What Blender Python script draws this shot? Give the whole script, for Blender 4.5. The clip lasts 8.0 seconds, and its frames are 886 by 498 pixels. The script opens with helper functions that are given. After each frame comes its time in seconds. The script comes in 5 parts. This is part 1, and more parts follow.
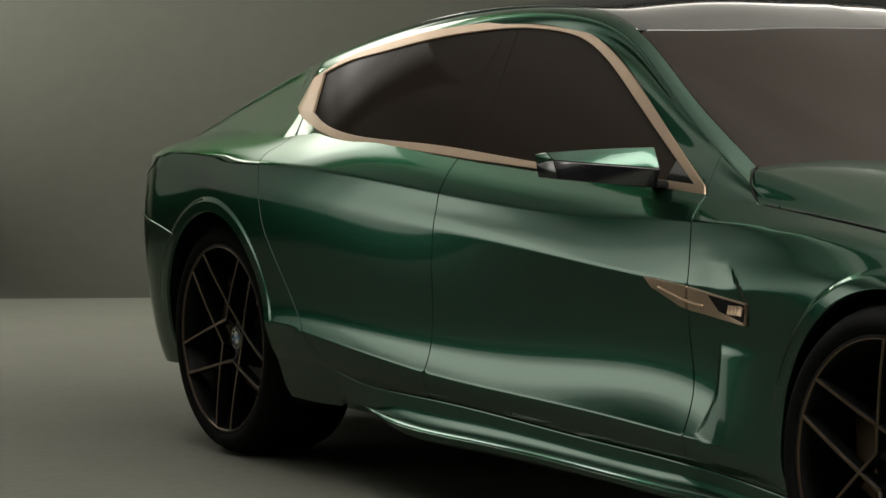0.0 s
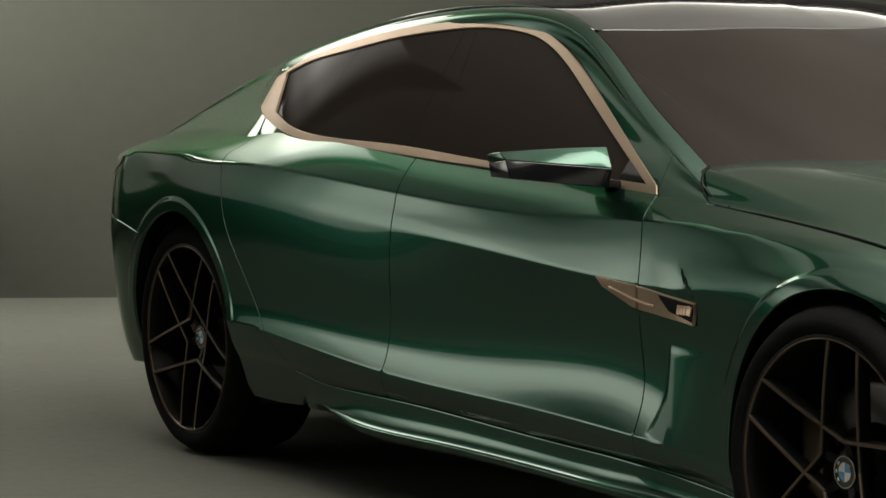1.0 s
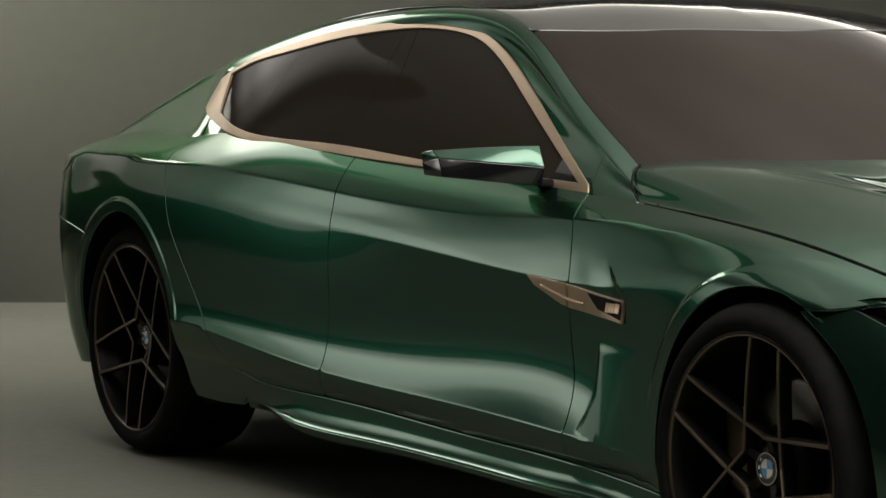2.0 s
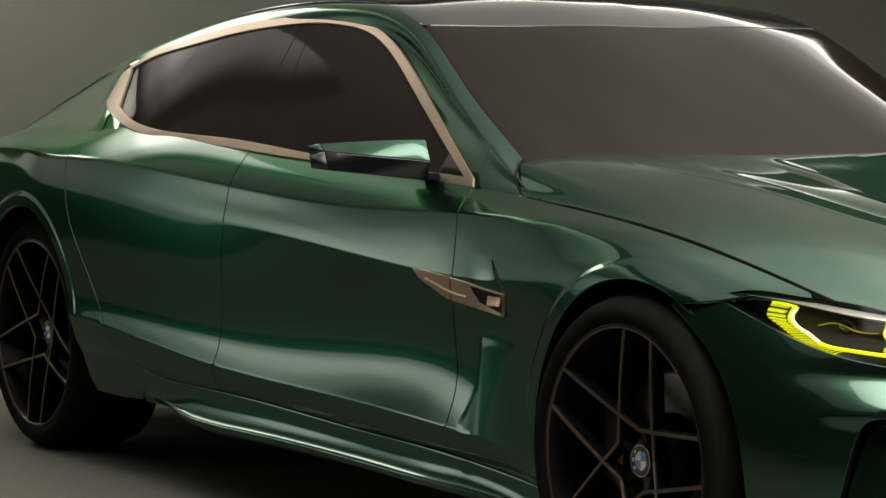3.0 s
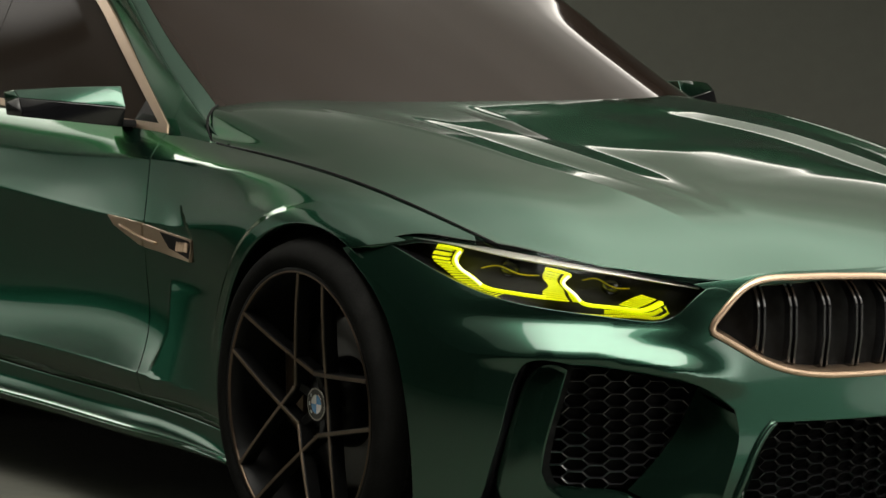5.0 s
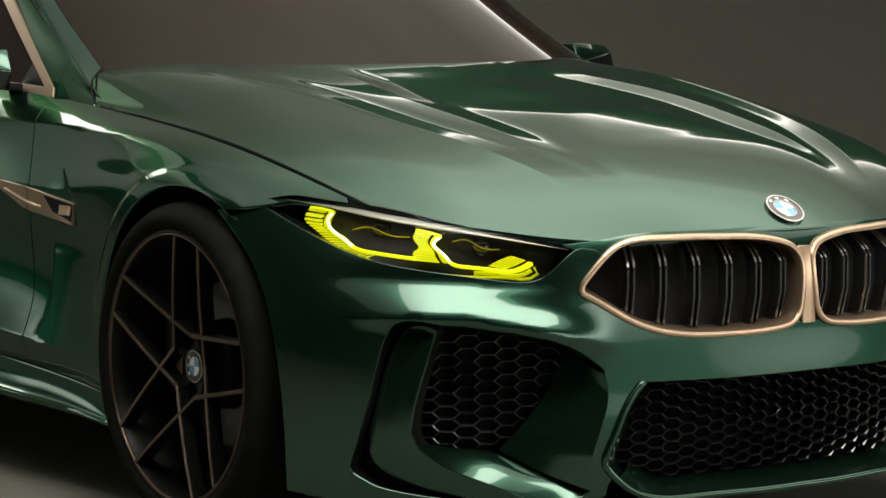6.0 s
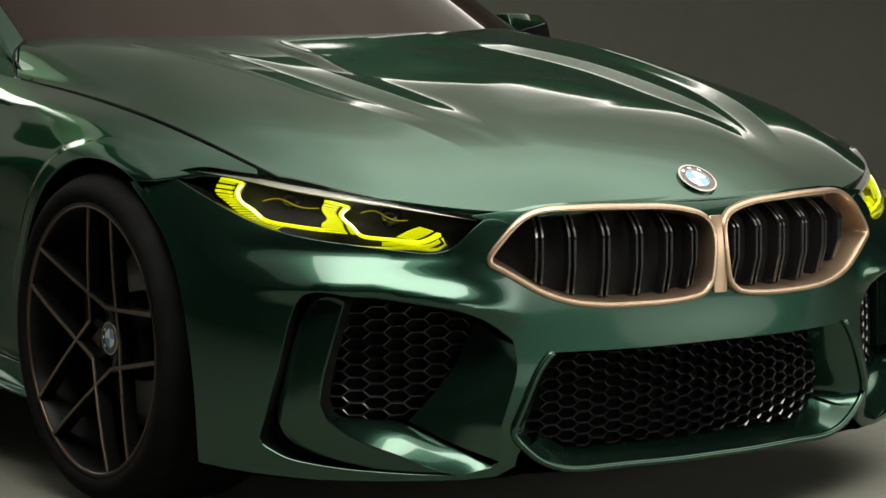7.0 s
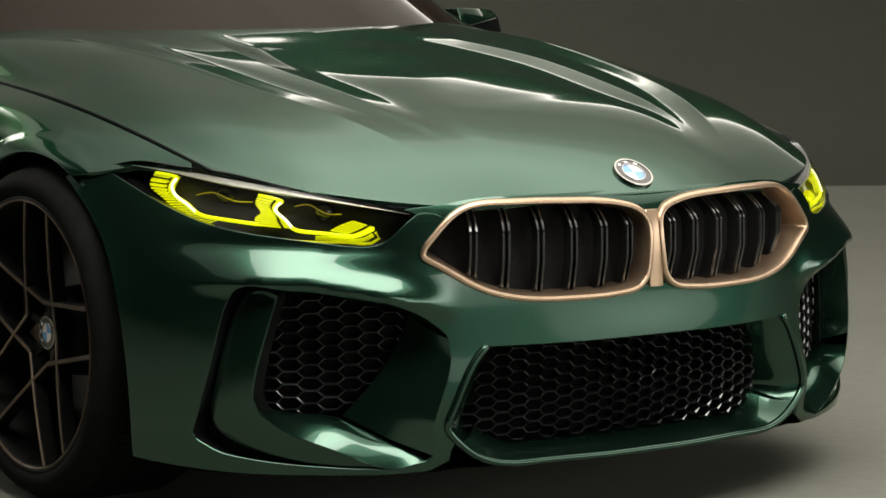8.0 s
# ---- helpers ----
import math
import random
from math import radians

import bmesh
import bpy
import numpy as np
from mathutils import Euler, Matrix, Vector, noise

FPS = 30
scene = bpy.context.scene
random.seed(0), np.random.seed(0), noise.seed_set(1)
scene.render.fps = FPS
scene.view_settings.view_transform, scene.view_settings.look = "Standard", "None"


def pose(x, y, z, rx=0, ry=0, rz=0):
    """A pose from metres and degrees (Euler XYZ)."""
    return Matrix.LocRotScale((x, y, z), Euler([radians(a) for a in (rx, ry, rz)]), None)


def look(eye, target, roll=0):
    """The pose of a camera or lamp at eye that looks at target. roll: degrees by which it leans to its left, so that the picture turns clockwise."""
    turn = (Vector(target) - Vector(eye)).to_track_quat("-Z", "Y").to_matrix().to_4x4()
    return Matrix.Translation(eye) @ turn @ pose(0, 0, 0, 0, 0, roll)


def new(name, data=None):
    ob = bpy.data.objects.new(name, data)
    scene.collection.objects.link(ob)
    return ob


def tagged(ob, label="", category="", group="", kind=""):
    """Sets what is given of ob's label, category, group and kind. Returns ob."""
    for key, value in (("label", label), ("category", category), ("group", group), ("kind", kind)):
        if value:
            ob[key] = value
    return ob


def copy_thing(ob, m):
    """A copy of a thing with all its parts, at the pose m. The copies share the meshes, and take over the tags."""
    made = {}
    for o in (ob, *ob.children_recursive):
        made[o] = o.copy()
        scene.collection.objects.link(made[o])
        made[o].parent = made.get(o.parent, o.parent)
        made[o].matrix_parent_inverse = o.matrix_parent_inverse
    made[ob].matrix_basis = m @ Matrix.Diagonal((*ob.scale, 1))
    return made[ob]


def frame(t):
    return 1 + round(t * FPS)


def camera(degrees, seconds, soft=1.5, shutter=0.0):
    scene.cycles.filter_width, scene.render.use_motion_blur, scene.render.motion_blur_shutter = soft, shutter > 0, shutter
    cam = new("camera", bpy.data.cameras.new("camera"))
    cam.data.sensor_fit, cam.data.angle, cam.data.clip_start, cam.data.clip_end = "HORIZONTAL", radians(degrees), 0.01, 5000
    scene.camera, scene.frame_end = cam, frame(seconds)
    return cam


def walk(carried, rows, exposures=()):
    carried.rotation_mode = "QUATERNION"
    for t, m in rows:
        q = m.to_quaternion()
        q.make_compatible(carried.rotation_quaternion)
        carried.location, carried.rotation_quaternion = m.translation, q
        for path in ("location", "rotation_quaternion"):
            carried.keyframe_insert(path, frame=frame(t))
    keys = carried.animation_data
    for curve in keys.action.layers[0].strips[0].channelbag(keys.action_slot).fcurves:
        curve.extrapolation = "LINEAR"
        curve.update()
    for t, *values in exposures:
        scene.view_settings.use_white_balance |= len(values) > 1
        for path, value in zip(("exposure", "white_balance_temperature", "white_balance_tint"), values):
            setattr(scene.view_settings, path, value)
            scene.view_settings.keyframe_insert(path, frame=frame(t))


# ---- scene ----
cam = camera(18.53, 8.0)
ROWS = [
    (0, 4.1911, -4.3802, 1.2276, 85.610, 0.563, 59.593),
    (0.5, 4.2094, -4.3277, 1.2321, 85.561, 0.545, 59.690),
    (1, 4.2536, -4.2728, 1.2232, 85.629, 0.480, 59.737),
    (2.5, 4.3813, -4.1112, 1.1679, 86.063, -0.070, 59.230),
    (3, 4.4367, -4.0358, 1.1580, 86.061, -0.140, 58.687),
    (3.5, 4.5010, -3.9518, 1.1474, 86.003, -0.183, 58.271),
    (4, 4.5540, -3.8721, 1.1428, 85.808, -0.164, 57.393),
    (4.5, 4.5937, -3.8117, 1.1289, 85.635, -0.295, 56.384),
    (5, 4.6415, -3.7584, 1.1257, 85.265, -0.303, 55.437),
    (6.5, 4.8063, -3.5558, 1.1177, 84.230, -0.072, 54.532),
    (7, 4.8508, -3.4850, 1.1206, 83.926, 0.022, 54.589),
    (7.5, 4.8813, -3.4386, 1.1241, 83.792, 0.021, 54.486),
    (8, 4.9057, -3.3955, 1.1135, 83.866, 0.004, 54.365),
]
walk(cam, [(t, pose(x, y, z, rx, ry, rz)) for t, x, y, z, rx, ry, rz in ROWS])

from mathutils.geometry import delaunay_2d_cdt

# ---------------------------------------------------------------- curves
def spline(xs, ys):
    """Natural cubic through (xs, ys), straight on beyond the ends; ys may hold rows."""
    xs, ys = np.asarray(xs, float), np.asarray(ys, float)
    if xs[0] > xs[-1]:
        xs, ys = xs[::-1], ys[::-1]
    n, h = len(xs), np.diff(xs)
    a, b = np.eye(n), np.zeros(ys.shape)
    for i in range(1, n - 1):
        a[i, i - 1:i + 2] = h[i - 1], 2 * (h[i - 1] + h[i]), h[i]
        b[i] = 6 * ((ys[i + 1] - ys[i]) / h[i] - (ys[i] - ys[i - 1]) / h[i - 1])
    m = np.linalg.solve(a, b)
    d0 = (ys[1] - ys[0]) / h[0] - h[0] * (2 * m[0] + m[1]) / 6
    d1 = (ys[-1] - ys[-2]) / h[-1] + h[-1] * (m[-2] + 2 * m[-1]) / 6

    def f(x):
        x = np.asarray(x, float)
        i = np.clip(np.searchsorted(xs, x) - 1, 0, n - 2)
        t, hi = np.clip(x, xs[0], xs[-1]) - xs[i], h[i]
        lo, up = np.minimum(x - xs[0], 0), np.maximum(x - xs[-1], 0)
        if ys.ndim > 1:
            t, hi, lo, up = t[..., None], hi[..., None], lo[..., None], up[..., None]
        s1 = (ys[i + 1] - ys[i]) / hi - hi * (2 * m[i] + m[i + 1]) / 6
        return ys[i] + s1 * t + m[i] / 2 * t ** 2 + (m[i + 1] - m[i]) / (6 * hi) * t ** 3 + lo * d0 + up * d1
    return f


def smooth(t):
    t = np.clip(t, 0, 1)
    return t * t * (3 - 2 * t)


def curve(points, n=40, closed=False):
    """n points along a smooth curve through a few points."""
    p = np.array(points, float)
    if p.shape[1] == 2 and abs(p[:, 0]).max() > 5:  # angle in degrees with a height
        return curve(p * (1 / 60, 1), n, closed) * (60, 1)
    k = min(3, len(p))
    q = np.concatenate([p[-k:], p, p[:k + 1]]) if closed else p
    c = np.r_[0, np.cumsum(np.linalg.norm(np.diff(q, axis=0), axis=1))]
    if closed:
        return spline(c, q)(np.linspace(c[k], c[k + len(p)], n, endpoint=False))
    return spline(c, q)(np.linspace(0, c[-1], n))


# ---------------------------------------------------------------- forms of the body
# The car faces +x, its front axle at x = 0; its right flank is at negative y.
# flank: feature rows from the sill line to the belt, at stations along the car
FX = (.5, .25, 0, -.35, -.7, -1.2, -1.8, -2.4, -2.9, -3.4, -3.54, -3.66, -3.85)
FLANK_Z = [(.13, .13, .14, .25, .275, .292, .316, .34, .34, .3, .282, .268, .245),
           (.22, .22, .23, .28, .305, .325, .345, .375, .38, .36, .349, .341, .327),
           (.32, .32, .32, .32, .342, .36, .38, .43, .45, .45, .443, .437, .428),
           (.42, .42, .42, .42, .441, .450, .463, .495, .52, .53, .527, .524, .519),
           (.55, .55, .55, .56, .56, .58, .61, .63, .64, .65, .647, .643, .639),
           (.66, .68, .7, .69, .682, .71, .75, .76, .75, .75, .747, .744, .739),
           (.68, .705, .745, .755, .755, .765, .8, .83, .825, .82, .813, .807, .798),
           (.69, .73, .785, .813, .823, .817, .843, .882, .893, .895, .879, .866, .845),
           (.695, .748, .80, .833, .852, .859, .89, .93, .935, .925, .905, .888, .862),
           (.7, .762, .811, .848, .875, .9, .932, .975, .975, .95, .927, .908, .879)]
FLANK_W = [(.8, .87, .89, .86, .865, .875, .907, .928, .922, .885, .871, .813, .624),
           (.805, .885, .91, .875, .885, .895, .925, .946, .94, .903, .89, .83, .637),
           (.81, .895, .92, .885, .9, .907, .936, .961, .953, .919, .906, .845, .648),
           (.81, .9, .925, .887, .8725, .883, .918, .950, .953, .927, .913, .852, .653),
           (.8, .895, .925, .885, .865, .878, .917, .952, .957, .936, .922, .86, .66),
           (.77, .875, .905, .885, .868, .885, .914, .950, .9545, .931, .917, .856, .657),
           (.76, .855, .885, .870, .853, .873, .906, .943, .946, .920, .907, .846, .65),
           (.752, .83, .85, .849, .836, .859, .899, .932, .932, .906, .893, .832, .639),
           (.748, .8, .82, .816, .808, .836, .874, .900, .885, .856, .844, .787, .604),
           (.745, .768, .782, .778, .778, .803, .842, .862, .82, .768, .756, .706, .541)]
CREASES, REAR_CREASES = (0, 2, 5, 7, 9), (0, 2, 7, 9)
MID_KEEP = spline((.5, -.2, -.7, -1.1, -1.4, -1.8, -2.2, -3.9), (0, .1, 1, 1, .9, .35, 0, 0))
CREASE_KEEP = spline((.5, 0, -.35, -.7, -1.2, -1.8, -2.4, -2.9, -3.8), (0, .1, .5, 1, .9, .85, .85, .7, .5))
_fz, _fw = spline(FX, np.array(FLANK_Z).T), spline(FX, np.array(FLANK_W).T)


def flank(x, v):
    """Points of the near flank at stations x, v from 0 (sill) to 1 (belt)."""
    k = np.linspace(0, 1, 10)
    zs, ws, keep, mid = _fz(x), _fw(x), np.clip(CREASE_KEEP(x), 0, 1), np.clip(MID_KEEP(x), 0, 1)
    out = np.empty((len(x), len(v), 3))
    for i in range(len(x)):
        rows = np.stack([zs[i], ws[i]], 1)
        soft, hard = spline(k, rows)(v), []
        for folds in (CREASES, REAR_CREASES):
            h = np.empty((len(v), 2))
            for a, b in zip(folds, folds[1:]):
                on = (v >= k[a] - 1e-9) & (v <= k[b] + 1e-9)
                h[on] = spline(k[a:b + 1], rows[a:b + 1])(v[on])
            hard.append(h)
        p = soft + (hard[1] + (hard[0] - hard[1]) * mid[i] - soft) * keep[i]
        out[i] = np.stack([np.full(len(v), x[i]), -p[:, 1], p[:, 0]], 1)
    return out


# nose: distance from the front axle's middle, by angle from straight ahead and height
NOSE_A = (0, 14, 28, 43, 58, 74, 90)
NOSE_Z = (.13, .24, .36, .48, .58, .66, .74)
NOSE_R = [(.86, .875, .91, .95, .97, .93, .90), (.885, .90, .93, .965, .99, .95, .92), (.89, .90, .925, .965, .998, .958, .925),
          (.88, .892, .918, .955, .99, .955, .925), (.875, .885, .908, .938, .958, .938, .92), (.845, .86, .885, .905, .915, .91, .90),
          (.77, .79, .82, .845, .86, .87, .87)]
_nose_rows = spline((-90, -74, -58, -43, -28, -14) + NOSE_A, np.array([r[:0:-1] + r for r in NOSE_R]).T)


def nose_r(a, z):
    """Radius of the nose at an angle in degrees and a height (arrays of one shape)."""
    rows = _nose_rows(np.asarray(a, float))
    z = np.asarray(z, float)
    return np.array([spline(NOSE_Z, rows[i])(z[i]) for i in range(len(z))])


def nose(az, inset=0.0):
    az = np.atleast_2d(np.asarray(az, float))
    r = nose_r(az[:, 0], az[:, 1]) - inset
    a = np.radians(az[:, 0])
    return np.stack([r * np.cos(a), -r * np.sin(a), az[:, 1]], 1)


# bonnet: lines from the middle (u = 0) to the shut line (u = 1), cowl to front edge
BON_U = (0, .3, .55, .8, 1)
BON_T = (0, .2, .4, .6, .8, .93, 1)
BON_Z = [(.95, .925, .89, .848, .79, .722, .66), (.95, .922, .888, .846, .788, .718, .656), (.950, .925, .890, .844, .78, .706, .648),
         (.938, .914, .883, .841, .784, .722, .677), (.878, .855, .835, .81, .768, .735, .712)]
_bz = spline(BON_T, np.array(BON_Z).T)
_bc, _bf = spline(BON_U, np.array([(-.42, 0), (-.45, .226), (-.51, .413), (-.625, .60), (-.585, .752)])), spline(BON_U, np.array([(.85, 0), (.828, .21), (.77, .40), (.63, .63), (.46, .747)]))


def bonnet(t, u):
    zl, c, f = _bz(t), _bc(u), _bf(u)
    out = np.empty((len(t), len(u), 3))
    for i, q in enumerate(t):
        p = c * (1 - q) + f * q
        out[i, :, 0], out[i, :, 2] = p[:, 0], spline(BON_U, zl[i])(u)
        out[i, :, 1] = -(p[:, 1] + .03 * math.sin(math.pi * q) * u ** 2)
    return out


# cabin: belt, rail and middle lines along the car
CX = (-.5, -.75, -1.0, -1.28, -1.6, -2.0, -2.5, -3.0, -3.5, -3.9)
RAIL = spline(CX, np.array([(.735, .83), (.70, .956), (.675, 1.085), (.635, 1.235), (.625, 1.298), (.635, 1.298), (.66, 1.242), (.692, 1.116), (.70, .962), (.66, .87)]))
MID_Z = spline(CX, (.98, 1.095, 1.205, 1.30, 1.345, 1.354, 1.300, 1.146, .992, .89))
BX = (-.5, -.8, -1.2, -1.9, -2.62, -3.1, -3.6, -3.9)
BELT = spline(BX, np.array([(.76, .85), (.77, .875), (.80, .905), (.84, .945), (.862, .978), (.81, .968), (.72, .925), (.62, .87)]))


def cab_w(x, z):
    """Half width of the cabin's side at x and height z."""
    b = BELT(x)
    h = z - b[..., 1]
    flare = .046 * smooth((-2.64 - np.asarray(x, float)) / .22)
    return b[..., 0] - .5 * h - .25 * h * h - flare * (1 - np.exp(-np.clip(h, 0, 1) / .05))


def cabin(x, v):
    """Points across the near half of the cabin: v 0 at the belt, .6 at the rail, 1 in the middle."""
    b, r, zm = BELT(x), RAIL(x), MID_Z(x)
    out = np.empty((len(x), len(v), 3))
    for i in range(len(x)):
        zb, (wr, zr) = b[i, 1], r[i]
        h = zr - zb
        xs = np.full(4, x[i])
        zz = np.array([zb - .02, zb + .3 * h, zb + .6 * h, zb + .85 * h])
        rows = np.concatenate([np.stack([cab_w(xs, zz), zz], 1), [(wr, zr), (wr * .8, zr + (zm[i] - zr) * .42), (wr * .5, zr + (zm[i] - zr) * .78), (wr * .25, zr + (zm[i] - zr) * .95), (0, zm[i])]])
        p = spline((0, .18, .36, .5, .6, .7, .8, .9, 1), rows)(v)
        out[i] = np.stack([np.full(len(v), x[i]), -p[:, 0], p[:, 1]], 1)
    return out

# ---------------------------------------------------------------- light
world = bpy.data.worlds.new("studio_dark")
scene.world = world
world.use_nodes = True
world.node_tree.nodes["Background"].inputs[0].default_value = (.9, .95, 1, 1)
world.node_tree.nodes["Background"].inputs[1].default_value = .004


# radiance of the cloths: wide overhead scrim with a bright far edge, boxes beside the flank, behind the tail, over and before the nose
SCRIM_GLOW, FLANK_GLOW, TAIL_GLOW, NOSE_GLOW, WASH_GLOW, FRONT_GLOW, HIGH_GLOW = 6.4, 2.6, 8.8, 10.8, 152.0, 4.3, .8


# ---------------------------------------------------------------- materials
def material(name, colour, rough=.5, metal=0.0, coat=0.0, coat_rough=.03, grain=(), spread=(), bump=0.0, bump_scale=200.0, ior=1.5, emit=0.0, spec=.5, edge=None, coat_ior=1.5):
    """A procedural surface. grain: (scale, amount) of value noise at two sizes; spread: (scale, amount) in roughness."""
    m = bpy.data.materials.new(name)
    m.use_nodes = True
    nt = m.node_tree
    b = nt.nodes["Principled BSDF"]
    b.inputs["Base Color"].default_value = (*colour, 1)
    b.inputs["Roughness"].default_value = rough
    b.inputs["Metallic"].default_value = metal
    b.inputs["Coat Weight"].default_value = coat
    b.inputs["Coat Roughness"].default_value = coat_rough
    b.inputs["Coat IOR"].default_value = coat_ior
    b.inputs["IOR"].default_value = ior
    b.inputs["Specular IOR Level"].default_value = spec
    if edge:
        b.inputs["Specular Tint"].default_value = (*edge, 1)
    if emit:
        b.inputs["Emission Color"].default_value = (*colour, 1)
        b.inputs["Emission Strength"].default_value = emit
    geo = nt.nodes.new("ShaderNodeTexCoord").outputs["Object"]
    last = None
    for scale, amount in grain:
        n = nt.nodes.new("ShaderNodeTexNoise")
        n.inputs["Scale"].default_value = scale
        n.inputs["Detail"].default_value = 4
        nt.links.new(geo, n.inputs["Vector"])
        r = nt.nodes.new("ShaderNodeMapRange")
        r.inputs["To Min"].default_value, r.inputs["To Max"].default_value = 1 - amount, 1 + amount
        r.inputs["From Min"].default_value, r.inputs["From Max"].default_value = .3, .7
        nt.links.new(n.outputs["Fac"], r.inputs["Value"])
        mix = nt.nodes.new("ShaderNodeVectorMath")
        mix.operation = "SCALE"
        if last is None:
            mix.inputs[0].default_value = colour
        else:
            nt.links.new(last, mix.inputs[0])
        nt.links.new(r.outputs[0], mix.inputs["Scale"])
        last = mix.outputs[0]
    if last is not None:
        nt.links.new(last, b.inputs["Base Color"])
    for scale, amount in spread:
        n = nt.nodes.new("ShaderNodeTexNoise")
        n.inputs["Scale"].default_value = scale
        nt.links.new(geo, n.inputs["Vector"])
        r = nt.nodes.new("ShaderNodeMapRange")
        r.inputs["To Min"].default_value, r.inputs["To Max"].default_value = rough * (1 - amount), rough * (1 + amount)
        nt.links.new(n.outputs["Fac"], r.inputs["Value"])
        nt.links.new(r.outputs[0], b.inputs["Roughness"])
    if bump:
        n = nt.nodes.new("ShaderNodeTexNoise")
        n.inputs["Scale"].default_value = bump_scale
        nt.links.new(geo, n.inputs["Vector"])
        k = nt.nodes.new("ShaderNodeBump")
        k.inputs["Strength"].default_value = bump
        k.inputs["Distance"].default_value = .002
        nt.links.new(n.outputs["Fac"], k.inputs["Height"])
        nt.links.new(k.outputs[0], b.inputs["Normal"])
    return m


PAINT = material("green_metallic_paint", (.0255, .069, .0465), .26, .9, .9, .045, grain=((70, .03), (3, .03)), edge=(.08, .40, .28), coat_ior=1.5)
BRONZE = material("satin_bronze", (.52, .375, .26), .33, .9, .15, .1, grain=((300, .05), (8, .04)))
TRIM = material("dark_satin_bronze", (.33, .245, .17), .36, .9, .15, .1, grain=((300, .05), (8, .05)))
BLACK = material("gloss_black", (.006, .006, .007), .16, 0, .6, .03, grain=((20, .2),))
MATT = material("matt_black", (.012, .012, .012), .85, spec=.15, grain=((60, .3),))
WELL = material("wheel_well_felt", (.013, .013, .013), .95, grain=((120, .4),))
RUBBER = material("tyre_rubber", (.010, .010, .0096), .88, spec=.04, grain=((25, .2), (250, .25)), bump=.25, bump_scale=500)
# dark glass; the brown base colour replaces reflections lost to the low specular
GLASS = material("tinted_glass", (.015, .0096, .0068), .035, 0, 0, .015, grain=((2, .08),), ior=1.45, spec=.15)
SIDE_GLASS = material("privacy_glass", (.024, .0185, .0145), .03, 0, 0, .015, grain=((2, .08),), ior=1.5, spec=.035)
ROOF = material("roof_gloss_black", (.008, .008, .009), .10, 0, 1.0, .02, grain=((400, .15),))
# satin bronze darkened for the little light that reaches the wheels
WHEEL_BRONZE = material("dull_wheel_bronze", (.115, .082, .056), .36, .85, .0, .1, grain=((300, .06), (10, .1)))
WHEEL_BLACK = material("satin_black_alloy", (.006, .006, .006), .4, 0, 0, .1, grain=((60, .2),), spec=.15)
STEEL = material("brushed_steel", (.10, .098, .095), .38, 1.0, grain=((200, .1),))
CHROME = material("dark_chrome", (.42, .40, .38), .16, 1.0, grain=((100, .04),))
WHITE = material("enamel_white", (.75, .77, .78), .25, 0, 1.0, grain=((60, .03),))
BLUE = material("enamel_blue", (.09, .30, .62), .25, 0, 1.0, grain=((60, .05),))
YELLOW = material("lit_yellow_light_guide", (.80, .86, .004), .3, emit=1.0)
YELLOW_DIM = material("yellow_lit_lens_rib", (.80, .82, .0), .3, emit=.27)
FAINT = material("faint_yellow_line", (.5, .42, .0), .3, emit=.18)
HOT = material("light_guide_core", (1.0, 1.0, .62), .3, emit=1.3)
ALLOY = material("satin_alloy", (.72, .70, .67), .45, .9, grain=((120, .05),))
HOUSING = material("lamp_housing_black", (.012, .012, .010), .35, grain=((80, .3),))
MESH = material("grille_mesh_gloss_black", (.012, .012, .013), .2, 0, 1.0, .05, grain=((90, .2),))
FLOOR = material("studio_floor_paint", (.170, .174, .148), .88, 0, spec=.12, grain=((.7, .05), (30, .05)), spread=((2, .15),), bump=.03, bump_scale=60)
# the floor's hue, darkened in place of weaker light on the backdrop
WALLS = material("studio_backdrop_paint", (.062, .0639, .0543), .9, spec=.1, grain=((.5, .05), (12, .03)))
DRAPE = material("black_drape", (.045, .045, .042), .95, grain=((3, .3), (40, .2)))


def cloth(name, colour, glow, along=(), across=()):
    """Lit diffuser cloth; along and across: (place on its own x or y axis, share of the glow), rising."""
    m = bpy.data.materials.new(name)
    m.use_nodes = True
    nt = m.node_tree
    b = nt.nodes["Principled BSDF"]
    b.inputs["Base Color"].default_value = (.8, .8, .8, 1)
    b.inputs["Emission Color"].default_value = (*colour, 1)
    b.inputs["Emission Strength"].default_value = glow
    x = nt.nodes.new("ShaderNodeSeparateXYZ")
    nt.links.new(nt.nodes.new("ShaderNodeTexCoord").outputs["Object"], x.inputs[0])
    last = None
    for axis, stops in enumerate((along, across)):
        if not stops:
            continue
        r = nt.nodes.new("ShaderNodeMapRange")
        r.inputs["From Min"].default_value, r.inputs["From Max"].default_value = stops[0][0], stops[-1][0]
        ramp = nt.nodes.new("ShaderNodeValToRGB")
        ramp.color_ramp.interpolation = "EASE"
        e = ramp.color_ramp.elements
        while len(e) < len(stops):
            e.new(.5)
        for k, (at, v) in enumerate(stops):
            e[k].position = (at - stops[0][0]) / (stops[-1][0] - stops[0][0])
            e[k].color = (v, v, v, 1)
        g = nt.nodes.new("ShaderNodeMath")
        g.operation = "MULTIPLY"
        g.inputs[1].default_value = glow
        nt.links.new(x.outputs[axis], r.inputs[0])
        nt.links.new(r.outputs[0], ramp.inputs[0])
        nt.links.new(ramp.outputs[0], g.inputs[0])
        if last is not None:
            nt.links.new(last, g.inputs[1])
        last = g.outputs[0]
    if last is not None:
        nt.links.new(last, b.inputs["Emission Strength"])
    return m


